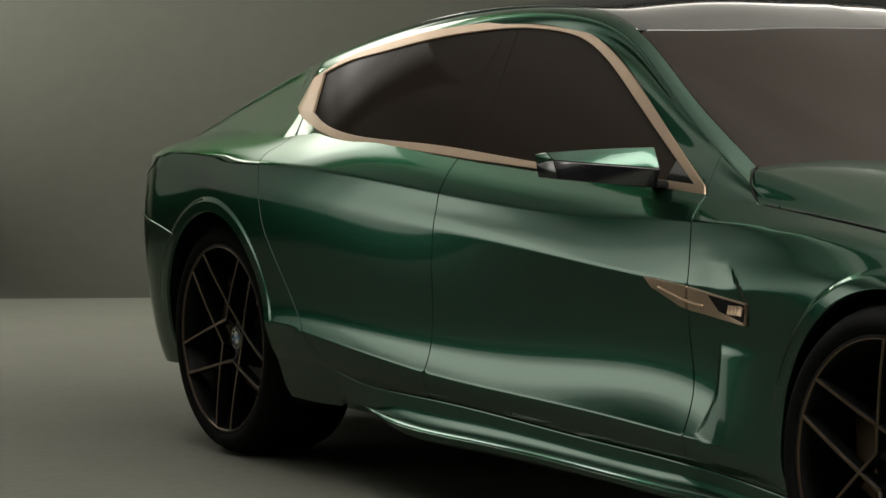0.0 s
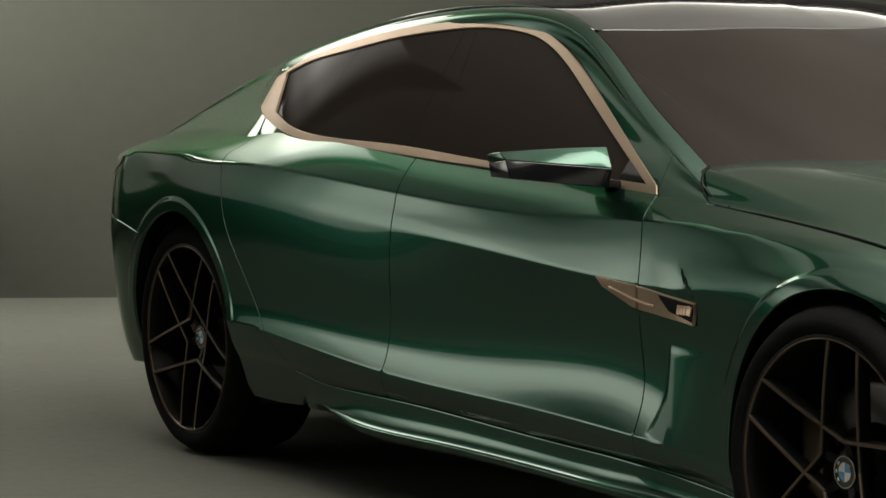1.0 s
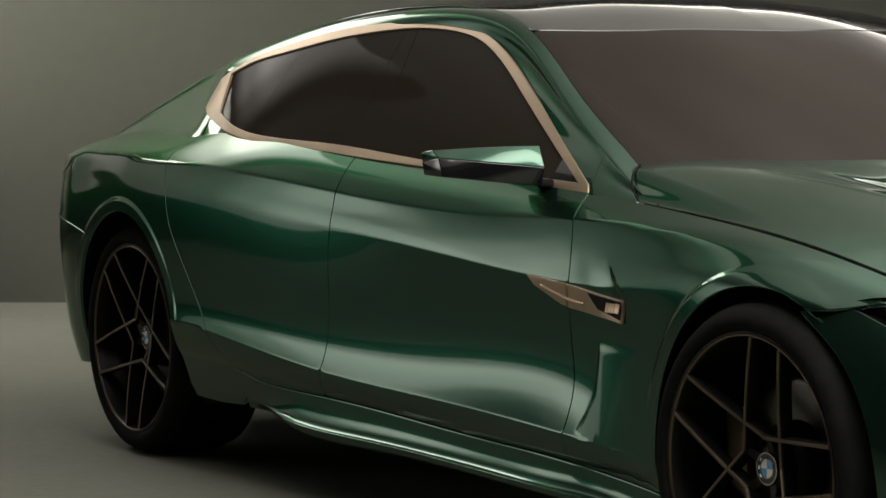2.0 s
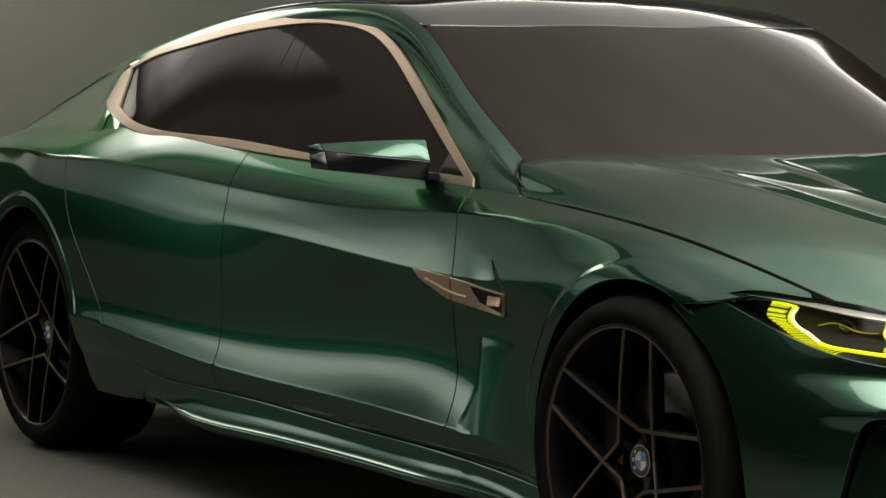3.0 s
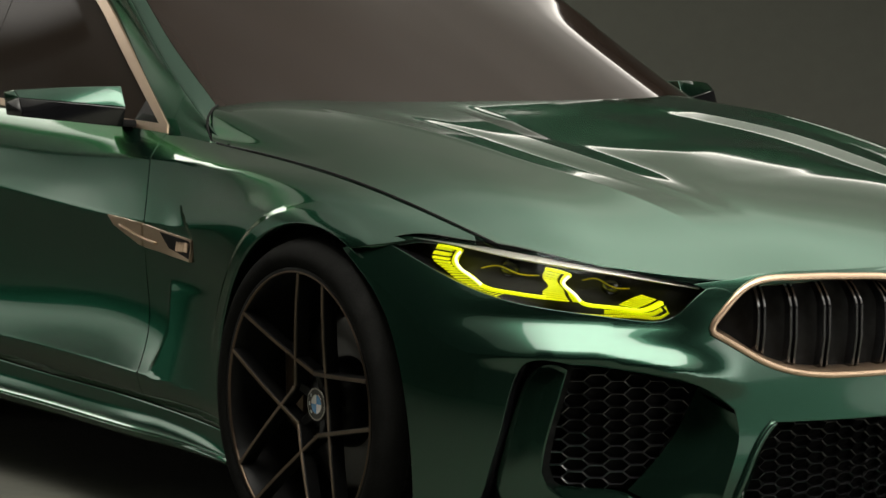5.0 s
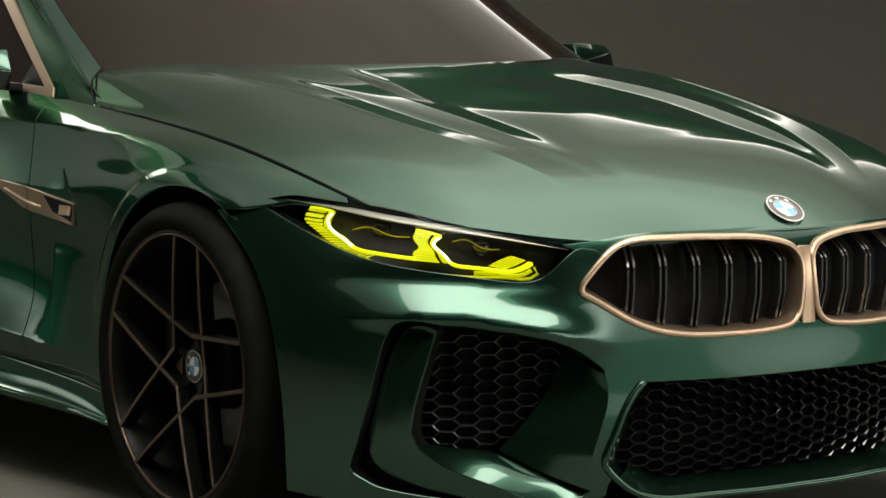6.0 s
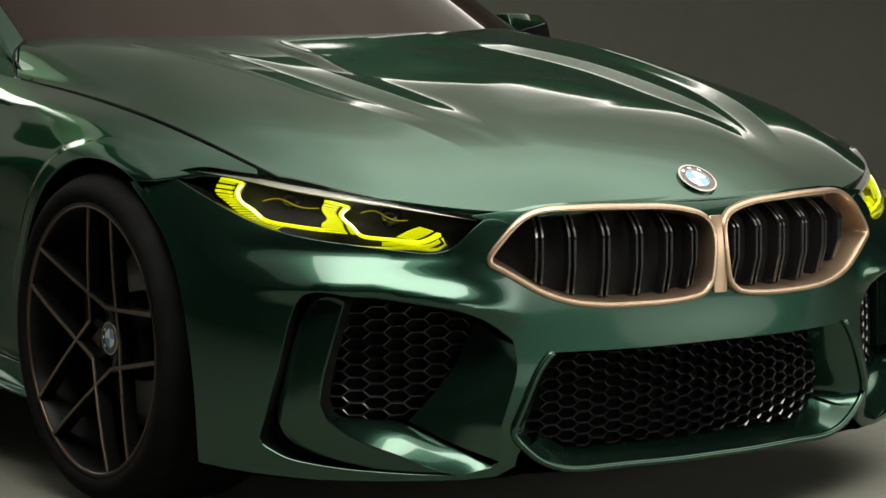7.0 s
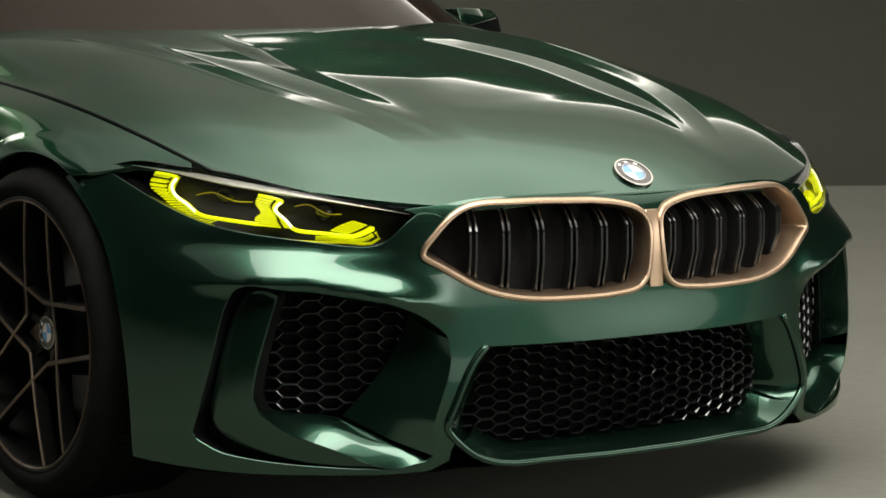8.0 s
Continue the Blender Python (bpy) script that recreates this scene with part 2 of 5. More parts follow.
SCRIM = cloth("overhead_scrim_cloth", (1.0, .94, .84), SCRIM_GLOW, ((-5.8, .07), (-3.7, .18), (-1.6, .53), (-.6, .36), (.1, .17), (.8, .105), (1.4, .08), (2.8, .05), (4.0, .065), (4.9, .11), (5.4, .30), (5.7, .9)), ((-4.35, .45), (-2.7, 1.0), (.6, 1.0), (1.6, .6), (2.6, .24), (4.35, .18)))
FLANK_BOX = cloth("flank_softbox_cloth", (1.0, .97, .86), FLANK_GLOW, ((-3.3, .0), (-1.2, .03), (-.4, .07), (.3, .28), (.8, .75), (1.3, 1.0), (3.3, 1.0)), ((-1.7, .25), (-1.0, 1.0), (.1, 1.0), (.5, .6), (1.0, .2), (1.6, .0)))
TAIL_BOX = cloth("tail_softbox_cloth", (1.0, .96, .88), TAIL_GLOW, ((-2.1, .3), (-1.2, 1.0), (.2, 1.0), (1.1, .92), (1.5, .42), (1.9, .0)), ((-.75, .0), (-.45, .4), (-.1, 1.0), (.75, 1.0)))
NOSE_BOX = cloth("nose_softbox_cloth", (1.0, .97, .88), NOSE_GLOW, ((-1.7, .6), (-1.1, 1.0), (1.7, 1.0)))
FRONT_BOX = cloth("front_softbox_cloth", (1.0, .97, .90), FRONT_GLOW, (), ((-1.25, .15), (.0, 1.0), (1.25, .15)))
HIGH_BOX = cloth("high_softbox_cloth", (1.0, .93, .82), HIGH_GLOW, ((-3, .0), (-1.4, 1.0), (1.4, 1.0), (3, .0)), ((-1.75, .0), (-.9, .08), (-.1, .12), (.5, .5), (1.2, 1.0), (1.75, 1.0)))
WASH_BOX = cloth("wash_softbox_cloth", (1.0, .98, .86), WASH_GLOW)


def clear_glass(name, tint):
    """Thin clear cover: sees straight through, with a glossy skin."""
    m = bpy.data.materials.new(name)
    m.use_nodes = True
    nt = m.node_tree
    nt.nodes.remove(nt.nodes["Principled BSDF"])
    out = nt.nodes["Material Output"]
    t, g, mix, f = (nt.nodes.new(k) for k in ("ShaderNodeBsdfTransparent", "ShaderNodeBsdfGlossy", "ShaderNodeMixShader", "ShaderNodeFresnel"))
    t.inputs[0].default_value = (*tint, 1)
    g.inputs["Roughness"].default_value = .02
    f.inputs[0].default_value = 1.22
    nt.links.new(f.outputs[0], mix.inputs[0])
    nt.links.new(t.outputs[0], mix.inputs[1])
    nt.links.new(g.outputs[0], mix.inputs[2])
    nt.links.new(mix.outputs[0], out.inputs[0])
    return m


COVER = clear_glass("clear_lamp_cover", (.93, .94, .90))


# ---------------------------------------------------------------- building helpers
def part(name, me, mat, parent, label="", category=""):
    """One mesh object under a thing or a part. me: a mesh or a bmesh."""
    if isinstance(me, bmesh.types.BMesh):
        bm, me = me, bpy.data.meshes.new(name)
        bm.to_mesh(me)
        bm.free()
    if not me.materials:
        me.materials.append(mat)
    ob = new(name, me)
    ob.parent = parent
    return tagged(ob, label, category)


def mirrored(me):
    """A copy of a mesh on the other side of the car, its normals too."""
    n = len(me.vertices)
    co = np.empty(n * 3)
    me.vertices.foreach_get("co", co)
    co = co.reshape(-1, 3) * (1, -1, 1)
    faces = [tuple(p.vertices)[::-1] for p in me.polygons]
    out = bpy.data.meshes.new(me.name)
    out.from_pydata(co.tolist(), [], faces)
    for m in me.materials:
        out.materials.append(m)
    out.polygons.foreach_set("use_smooth", [p.use_smooth for p in me.polygons])
    if me.has_custom_normals:
        vn = {}
        for lp, cn in zip(me.loops, me.corner_normals):
            vn[lp.vertex_index] = cn.vector
        out.normals_split_custom_set_from_vertices([(v.x, -v.y, v.z) for v in (vn.get(i, Vector((0, 0, 1))) for i in range(n))])
    return out


def pair(name, me, mat, parents, label="", category=""):
    """The part on the near side and its twin on the far side."""
    a = part(name, me, mat, parents[0], label, category)
    b = part(name, mirrored(a.data), mat, parents[1], label, category)
    return a, b


def skin(points, normals, faces, depth=.012):
    """A smooth panel with its edge turned in by depth."""
    p, n = np.asarray(points, float), np.asarray(normals, float)
    faces = [tuple(int(i) for i in f) for f in faces]
    count = {}
    for f in faces:
        for a, b in zip(f, f[1:] + f[:1]):
            count[(a, b)] = count.get((a, b), 0) + 1
    rim = [e for e in count if (e[1], e[0]) not in count]
    if depth and rim:
        out = {}
        for a, b in rim:
            t = np.cross(p[b] - p[a], n[a])
            for i in (a, b):
                out[i] = out.get(i, 0) + t / (np.linalg.norm(t) + 1e-12)
        ids = {}
        ps, ns = [p], [n]
        k = len(p)
        for i, t in out.items():
            t = t / (np.linalg.norm(t) + 1e-12)
            ids[i] = k
            k += 3
            r = (t + n[i]) / np.linalg.norm(t + n[i])
            ps.append(np.array([p[i], p[i] + t * .0012 - n[i] * .0014, p[i] - n[i] * depth]))
            ns.append(np.array([n[i], r, t]))
        p, n = np.concatenate(ps), np.concatenate(ns)
        for a, b in rim:
            ia, ib = ids[a], ids[b]
            faces += [(ib, ia, ia + 1, ib + 1), (ib + 1, ia + 1, ia + 2, ib + 2)]
    me = bpy.data.meshes.new("panel")
    me.from_pydata(p.tolist(), [], faces)
    me.shade_smooth()
    me.normals_split_custom_set_from_vertices((n / np.linalg.norm(n, axis=1, keepdims=True)).tolist())
    return me


def grid_normals(p, flip=False):
    du, dv = np.gradient(p, axis=0), np.gradient(p, axis=1)
    n = np.cross(du, dv)
    n /= np.linalg.norm(n, axis=2, keepdims=True) + 1e-12
    return -n if flip else n


def grid_skin(p, out, depth=.012):
    """A panel from a grid of points; out: a direction its face looks towards."""
    n = grid_normals(p)
    flip = (n * np.asarray(out, float)).sum(-1).mean() < 0
    n = -n if flip else n
    a, b = p.shape[:2]
    i = np.arange(a * b).reshape(a, b)
    f = np.stack([i[:-1, :-1], i[1:, :-1], i[1:, 1:], i[:-1, 1:]], -1).reshape(-1, 4)
    if flip:
        f = f[:, ::-1]
    return skin(p.reshape(-1, 3), n.reshape(-1, 3), f.tolist(), depth)


def inside(q, poly):
    """Which points q lie in the polygon."""
    x, y = q[:, 0], q[:, 1]
    r = np.zeros(len(q), bool)
    for (x0, y0), (x1, y1) in zip(poly, np.roll(poly, -1, axis=0)):
        c = ((y0 > y) != (y1 > y)) & (x < (x1 - x0) * (y - y0) / (y1 - y0 + 1e-15) + x0)
        r ^= c
    return r


def walked(poly, step):
    """The closed polygon cut into pieces no longer than step."""
    out = []
    for a, b in zip(poly, np.roll(poly, -1, axis=0)):
        k = max(1, int(math.ceil(np.linalg.norm(b - a) / step)))
        out += [a + (b - a) * i / k for i in range(k)]
    return np.array(out)


def cut_panel(lift, outline, holes=(), step=.02, depth=.012, scale=(1, 1), lines=()):
    """A panel cut from a form: outline and holes in the form's own two coordinates, lifted by lift() to points and normals."""
    sc = np.asarray(scale, float)
    loops = [walked(np.asarray(o, float) * sc, step) for o in (outline, *holes)]
    lo, hi = loops[0].min(0), loops[0].max(0)
    gx, gy = np.meshgrid(np.arange(lo[0], hi[0], step), np.arange(lo[1], hi[1], step * .87), indexing="ij")
    gx = gx + (np.arange(gx.shape[1]) % 2)[None] * step / 2
    q = np.stack([gx.ravel(), gy.ravel()], 1)
    keep = inside(q, loops[0])
    for h in loops[1:]:
        keep &= ~inside(q, h)
    q = q[keep]
    rim = np.concatenate(loops)
    runs = []
    for l in lines:
        l = np.asarray(l, float) * sc
        ok = inside(l, loops[0])
        for h in loops[1:]:
            ok &= ~inside(l, h)
        ok &= np.array([np.min(((rim - w) ** 2).sum(1)) > (.004) ** 2 for w in l])
        l = l[ok]
        if len(l) > 2:
            runs.append(l)
    if len(q):
        near = np.array([np.min(((rim - w) ** 2).sum(1)) for w in q])
        q = q[near > (.55 * step) ** 2]
        for l in runs:
            near = np.array([np.min(((l - w) ** 2).sum(1)) for w in q])
            q = q[near > (.45 * step) ** 2]
    verts, edges, k = [Vector(v) for v in np.concatenate([rim] + runs + [q])], [], 0
    for l in loops:
        edges += [(k + i, k + (i + 1) % len(l)) for i in range(len(l))]
        k += len(l)
    for l in runs:
        edges += [(k + i, k + i + 1) for i in range(len(l) - 1) if np.linalg.norm(l[i + 1] - l[i]) < .06]
        k += len(l)
    v2, _, f2, *_ = delaunay_2d_cdt(verts, edges, [], 0, 1e-6)
    v2 = np.array([tuple(v) for v in v2])
    mid = np.array([v2[list(f)].mean(0) for f in f2])
    ok = inside(mid, loops[0])
    for h in loops[1:]:
        ok &= ~inside(mid, h)
    faces = [tuple(f) for f, o in zip(f2, ok) if o]
    used = sorted({i for f in faces for i in f})
    new_id = {o: i for i, o in enumerate(used)}
    faces = [tuple(new_id[i] for i in f) for f in faces]
    p, n = lift(v2[used] / sc)
    tri = np.array([f[:3] for f in faces])
    if (np.cross(p[tri[:, 1]] - p[tri[:, 0]], p[tri[:, 2]] - p[tri[:, 0]]) * n[tri[:, 0]]).sum() < 0:
        faces = [f[::-1] for f in faces]
    return skin(p, n, faces, depth)


class Field:
    """A height over two coordinates, held on a fine grid: value and slopes by interpolation."""

    def __init__(self, xs, ys, v):
        self.x0, self.y0, self.dx, self.dy, self.v = xs[0], ys[0], xs[1] - xs[0], ys[1] - ys[0], v
        self.gx, self.gy = np.gradient(v, self.dx, self.dy)

    def _at(self, g, q):
        i, j = (q[:, 0] - self.x0) / self.dx, (q[:, 1] - self.y0) / self.dy
        i, j = np.clip(i, 0, g.shape[0] - 1.001), np.clip(j, 0, g.shape[1] - 1.001)
        a, b = i.astype(int), j.astype(int)
        s, t = i - a, j - b
        return g[a, b] * (1 - s) * (1 - t) + g[a + 1, b] * s * (1 - t) + g[a, b + 1] * (1 - s) * t + g[a + 1, b + 1] * s * t

    def at(self, q):
        q = np.asarray(q, float)
        return self._at(self.v, q), self._at(self.gx, q), self._at(self.gy, q)


# flank as half width over (x, z), with the fin behind the front wheel and the recess before the air vent
_xs, _zs = np.arange(-3.98, .52, .004), np.arange(.10, 1.08, .0025)
_fl = flank(_xs, np.linspace(0, 1, 500))
_w = np.array([np.interp(_zs, r[:, 2], -r[:, 1]) for r in _fl])
# beyond the belt the field runs straight on
_end = np.clip((_fl[:, -1, 1] - _fl[:, -16, 1]) / (_fl[:, -16, 2] - _fl[:, -1, 2]), -3, 0)
_w += _end[:, None] * np.clip(_zs[None] - _fl[:, -1, 2][:, None], 0, .03)
for _i, _x in enumerate(_xs):
    if _x > -.9:
        r = _w[_i]
        lo, hi = np.interp((.335, .57), _zs, r)
        flat_w = np.interp(_zs, (.335, .57), (lo, hi))
        edge = np.interp(_zs, (.345, .447), (-.667, -.609))
        ahead = smooth((_x - edge) / .012 + .5) * ((_zs > .335) & (_zs < .57)) * smooth((.575 - _zs) / .04)
        r = r + (np.maximum(flat_w, r) - r) * ahead
        edge = np.interp(_zs, (.652, .738), (-.502, -.583))
        behind = smooth((edge - _x) / .010 + .5) * smooth(1 - (edge - _x) / .12) * np.clip((.738 - _zs) / .086, 0, 1) * (_zs > .60)
        _w[_i] = r - .007 * behind * smooth((_zs - .60) / .05)
# soften the field over the front wheel, where the rows run close together
_soft = _w.copy()
for _k in range(3):
    for _ax, _n in ((0, 15), (1, 7)):
        _pad = [(0, 0), (0, 0)]
        _pad[_ax] = (_n // 2, _n // 2)
        _c = np.cumsum(np.pad(np.pad(_soft, _pad, mode="edge"), [(1, 0) if _a == _ax else (0, 0) for _a in (0, 1)]), axis=_ax)
        _soft = (np.take(_c, range(_n, _c.shape[_ax]), axis=_ax) - np.take(_c, range(0, _c.shape[_ax] - _n), axis=_ax)) / _n
_w += (_soft - _w) * smooth((_xs + .42) / .25)[:, None]
_w -= .38 * np.clip(_fl[:, 0, 2][:, None] - _zs[None], 0, .3)
for _cx, _cz_, _r0 in ((0, .350, .409), (-3.02, .350, .420)):
    _rr2 = np.hypot(_xs[:, None] - _cx, _zs[None] - _cz_)
    _w += (.003 if _cx == 0 else .002) * smooth((_r0 - _rr2) / .012 + .5) * smooth((_zs[None] - .40) / .10)
FLANK = Field(_xs, _zs, _w)
_cz = np.arange(200) * .005 + .70
_cw = np.array([cab_w(np.full(200, x), _cz) for x in _xs])
CABSIDE = Field(_xs, _cz, _cw)
_ys = np.arange(0, .80, .01)
_cab = cabin(_xs, np.linspace(.5, 1, 80))
_top = np.array([np.interp(_ys, -r[::-1, 1], r[::-1, 2]) for r in _cab])
CABTOP = Field(_xs, np.r_[-_ys[:0:-1], _ys], np.concatenate([_top[:, :0:-1], _top], 1))
_as, _nz = np.arange(-90, 91, 1.0), np.arange(.10, .78, .005)
_rr = _nose_rows(_as)
_nr = np.array([spline(NOSE_Z, r)(_nz) for r in _rr])
_A, _Z = np.meshgrid(np.abs(_as), _nz, indexing="ij")
# brow over the side intakes and the hollow between it and the headlights
_pk = np.clip(.480 + .0030 * (_A - 36), .44, .507)
_up = np.where(_Z > _pk, .036, .014)
_nr += .027 * np.exp(-((_Z - _pk) / _up) ** 2) * smooth((_A - 27) / 10) * smooth((62 - _A) / 16)
_nr -= .008 * np.exp(-((_Z - .578) / .020) ** 2) * smooth((_A - 32) / 6) * smooth((66 - _A) / 12)
NOSE = Field(_as, _nz, _nr)


def side_lift(field, proud=0.0):
    def f(q):
        w, gx, gz = field.at(q)
        n = np.stack([-gx, -np.ones(len(q)), -gz], 1)
        n /= np.linalg.norm(n, axis=1, keepdims=True)
        return np.stack([q[:, 0], -w, q[:, 1]], 1) + n * proud, n
    return f


def top_lift(field, proud=0.0):
    def f(q):
        z, gx, gy = field.at(q)
        n = np.stack([-gx, -gy, np.ones(len(q))], 1)
        n /= np.linalg.norm(n, axis=1, keepdims=True)
        return np.stack([q[:, 0], q[:, 1], z], 1) + n * proud, n
    return f


def nose_lift(inset=0.0):
    def f(q):
        r, ga, gz = NOSE.at(q)
        a = np.radians(q[:, 0])
        c, s = np.cos(a), np.sin(a)
        ga = ga * 180 / math.pi
        r = r - inset
        du = np.stack([ga * c - r * s, -(ga * s + r * c), 0 * r], 1)
        dz = np.stack([gz * c, -gz * s, np.ones(len(r))], 1)
        n = np.cross(dz, du)
        n /= np.linalg.norm(n, axis=1, keepdims=True)
        n *= np.sign((n * np.stack([c, -s, 0 * c], 1)).sum(1))[:, None]
        return np.stack([r * c, -r * s, q[:, 1]], 1), n
    return f


def on_nose(q, inset=0.0):
    """Points on the nose, each with its own inset if asked."""
    q = np.atleast_2d(np.asarray(q, float))
    p, _ = nose_lift(0)(q)
    a = np.radians(q[:, 0])
    k = np.broadcast_to(np.asarray(inset, float), (len(q),))
    return p - k[:, None] * np.stack([np.cos(a), -np.sin(a), 0 * a], 1)


def ruled(lines, out, depth=0.0, across=6):
    """A smooth surface through a row of curves, each a (n, 3) array."""
    lines = np.array(lines, float)
    k = np.linspace(0, 1, len(lines))
    t = np.linspace(0, 1, max(across, len(lines)))
    p = np.stack([np.stack([np.interp(t, k, lines[:, i, c]) for c in range(3)], 1) for i in range(lines.shape[1])], 0)
    return grid_skin(p, out, depth)


def tube(points, radius, closed=False, sides=10, flat=1.0):
    """A round bar along points."""
    p = np.asarray(points, float)
    n = len(p)
    t = np.roll(p, -1, 0) - np.roll(p, 1, 0) if closed else np.gradient(p, axis=0)
    t /= np.linalg.norm(t, axis=1, keepdims=True) + 1e-12
    ref = np.array([0, 0, 1.0]) if abs(t[:, 2]).mean() < .8 else np.array([1.0, 0, 0])
    bm = bmesh.new()
    rings = []
    for i in range(n):
        u = np.cross(t[i], ref)
        u /= np.linalg.norm(u) + 1e-12
        v = np.cross(u, t[i])
        rings.append([bm.verts.new(p[i] + radius * (math.cos(a) * u + flat * math.sin(a) * v)) for a in np.linspace(0, 2 * math.pi, sides, endpoint=False)])
    for i in range(n if closed else n - 1):
        a, b = rings[i], rings[(i + 1) % n]
        for j in range(sides):
            bm.faces.new((a[j], a[(j + 1) % sides], b[(j + 1) % sides], b[j]))
    if not closed:
        bm.faces.new(rings[0][::-1])
        bm.faces.new(rings[-1])
    for f in bm.faces:
        f.smooth = True
    bmesh.ops.recalc_face_normals(bm, faces=bm.faces)
    return bm


def lathe(profile, sides=96, axis="y"):
    """Turned round the y axis from (radius, y) pairs."""
    bm = bmesh.new()
    rings = [[bm.verts.new((r * math.cos(a), y, r * math.sin(a))) for a in np.linspace(0, 2 * math.pi, sides, endpoint=False)] for r, y in profile]
    for a, b in zip(rings, rings[1:]):
        for j in range(sides):
            bm.faces.new((a[j], a[(j + 1) % sides], b[(j + 1) % sides], b[j]))
    bmesh.ops.recalc_face_normals(bm, faces=bm.faces)
    for f in bm.faces:
        f.smooth = True
    return bm


def block(corners, bevel=.004, segments=2):
    """A solid from eight corners (bottom ring, top ring), its edges rounded."""
    bm = bmesh.new()
    v = [bm.verts.new(c) for c in corners]
    for f in ((0, 1, 2, 3), (7, 6, 5, 4), (0, 4, 5, 1), (1, 5, 6, 2), (2, 6, 7, 3), (3, 7, 4, 0)):
        bm.faces.new([v[i] for i in f])
    bmesh.ops.recalc_face_normals(bm, faces=bm.faces)
    if bevel:
        bmesh.ops.bevel(bm, geom=bm.edges[:], offset=bevel, segments=segments, profile=.6, affect="EDGES")
    return bm


# ---------------------------------------------------------------- studio
def studio():
    """Floor that sweeps up into the backdrop, with black drapes closing the rest."""
    eye, ahead = np.array([4.3, -4.2]), np.array([-.845, .535])
    side = np.array([ahead[1], -ahead[0]])
    g = .012
    prof = [(-9, g), (-4, g), (0, g), (6, g), (12.9, g)]
    prof += [(12.9 + 2.0 * math.sin(a), g + 2.0 - 2.0 * math.cos(a)) for a in np.linspace(.06, math.pi / 2, 24)] + [(14.9, 2.04)]
    us = np.linspace(-16, 16, 30)
    p = np.array([[(*(eye + d * ahead + u * side), z) for u in us] for d, z in prof])
    k = 5
    floor = grid_skin(p[:k], (0, 0, 1), 0)
    ob = part("floor", floor, FLOOR, None, "smooth warm grey painted studio floor", "floor")
    tagged(ob, kind="structure")
    # continues the floor; its falloff in light is put into the darker colour
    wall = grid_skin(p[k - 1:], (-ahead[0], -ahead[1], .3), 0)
    tagged(part("backdrop", wall, WALLS, None, "curved olive grey studio backdrop, colour darkened for weaker light", "backdrop"), kind="structure")
    # added out of view, so that dark paint reflects something lighter
    q = [eye + d * ahead + u * side for d, u in ((14.86, -9.8), (14.86, -1.2), (14.94, -1.2), (14.94, -9.8))]
    tagged(part("backdrop_panel", block([(*v, 2.04) for v in q] + [(*v, 4.5) for v in q], 0), WALLS, None, "unseen olive grey panel added above the backdrop for the car to reflect", "backdrop"), kind="structure")
    c = [eye + d * ahead + u * side for d, u in ((-9, -16), (-9, 16), (14.9, 16), (14.9, -16))]
    for name, a, b in (("wall_behind", c[0], c[1]), ("wall_ahead", c[2] + ahead * .3, c[3] + ahead * .3), ("wall_right", c[1], c[2]), ("wall_left", c[3], c[0])):
        t = (b - a) / np.linalg.norm(b - a)
        n = np.array([-t[1], t[0]])
        q = [a, b, b - n * .2, a - n * .2]
        tagged(part(name, block([(*v, -.01) for v in q] + [(*v, 7.5) for v in q], 0), DRAPE, None, "black drape closing off the studio", "wall"), kind="structure")
    tagged(part("ceiling", block([(*v, 7.5) for v in c] + [(*v, 7.7) for v in c], 0), DRAPE, None, "black studio ceiling", "ceiling"), kind="structure")


def softbox(name, label, m, size, cloth):
    """A cloth light: black case and lit diffuser, which faces along the pose's -z."""
    box = new(name)
    tagged(box, label, "studio light")
    box.matrix_world = m
    a, b = size[0] / 2, size[1] / 2
    ring = lambda k, z: [(-a - k, -b - k, z), (a + k, -b - k, z), (a + k, b + k, z), (-a - k, b + k, z)]
    part("diffuser", block(ring(0, 0) + ring(0, .02), 0), cloth, box, "lit white cloth")
    part("case", block(ring(-.004, .024) + ring(-.1, .3), 0), MATT, box, "black cloth case")
    return box


studio()
# along the walk's line of sight: TURN is its heading from +x
TURN = math.degrees(math.atan2(.535, -.845))
scrim = softbox("overhead_scrim", "wide overhead cloth scrim glowing softly, brightest along its far edge", pose(-1.28, 1.71, 3.65, 0, 0, TURN), (11.4, 8.7), SCRIM)
part("flag", block([(5.72, -4.35, -.6), (5.74, -4.35, -.6), (5.74, 4.35, -.6), (5.72, 4.35, -.6), (5.72, -4.35, .02), (5.74, -4.35, .02), (5.74, 4.35, .02), (5.72, 4.35, .02)], 0), MATT, scrim, "black cloth flag along the far edge")
# unseen lamp added to brighten the backdrop's left; its flaps trim the spill
wash = softbox("wash_softbox", "unseen softbox added to brighten the left of the backdrop", look((-9.2, -3.3, 2.7), (-9.8, 1.0, 2.4)), (1.6, 1.2), WASH_BOX)
part("barn_door", block([(.84, -.7, -.38), (.86, -.7, -.38), (.86, .7, -.38), (.84, .7, -.38), (.84, -.7, .05), (.86, -.7, .05), (.86, .7, .05), (.84, .7, .05)], 0), MATT, wash, "black flap that keeps the light off the car")
part("barn_door", block([(-.8, -.64, -1.6), (.8, -.64, -1.6), (.8, -.62, -1.6), (-.8, -.62, -1.6), (-.8, -.64, .02), (.8, -.64, .02), (.8, -.62, .02), (-.8, -.62, .02)], 0), MATT, wash, "long black flap that keeps the light off the floor")
softbox("flank_softbox", "bright softbox beside the tail of the car", look((-10.5, -6.4, 2.45), (-1, -.9, .75), -12), (6.6, 3.4), FLANK_BOX)
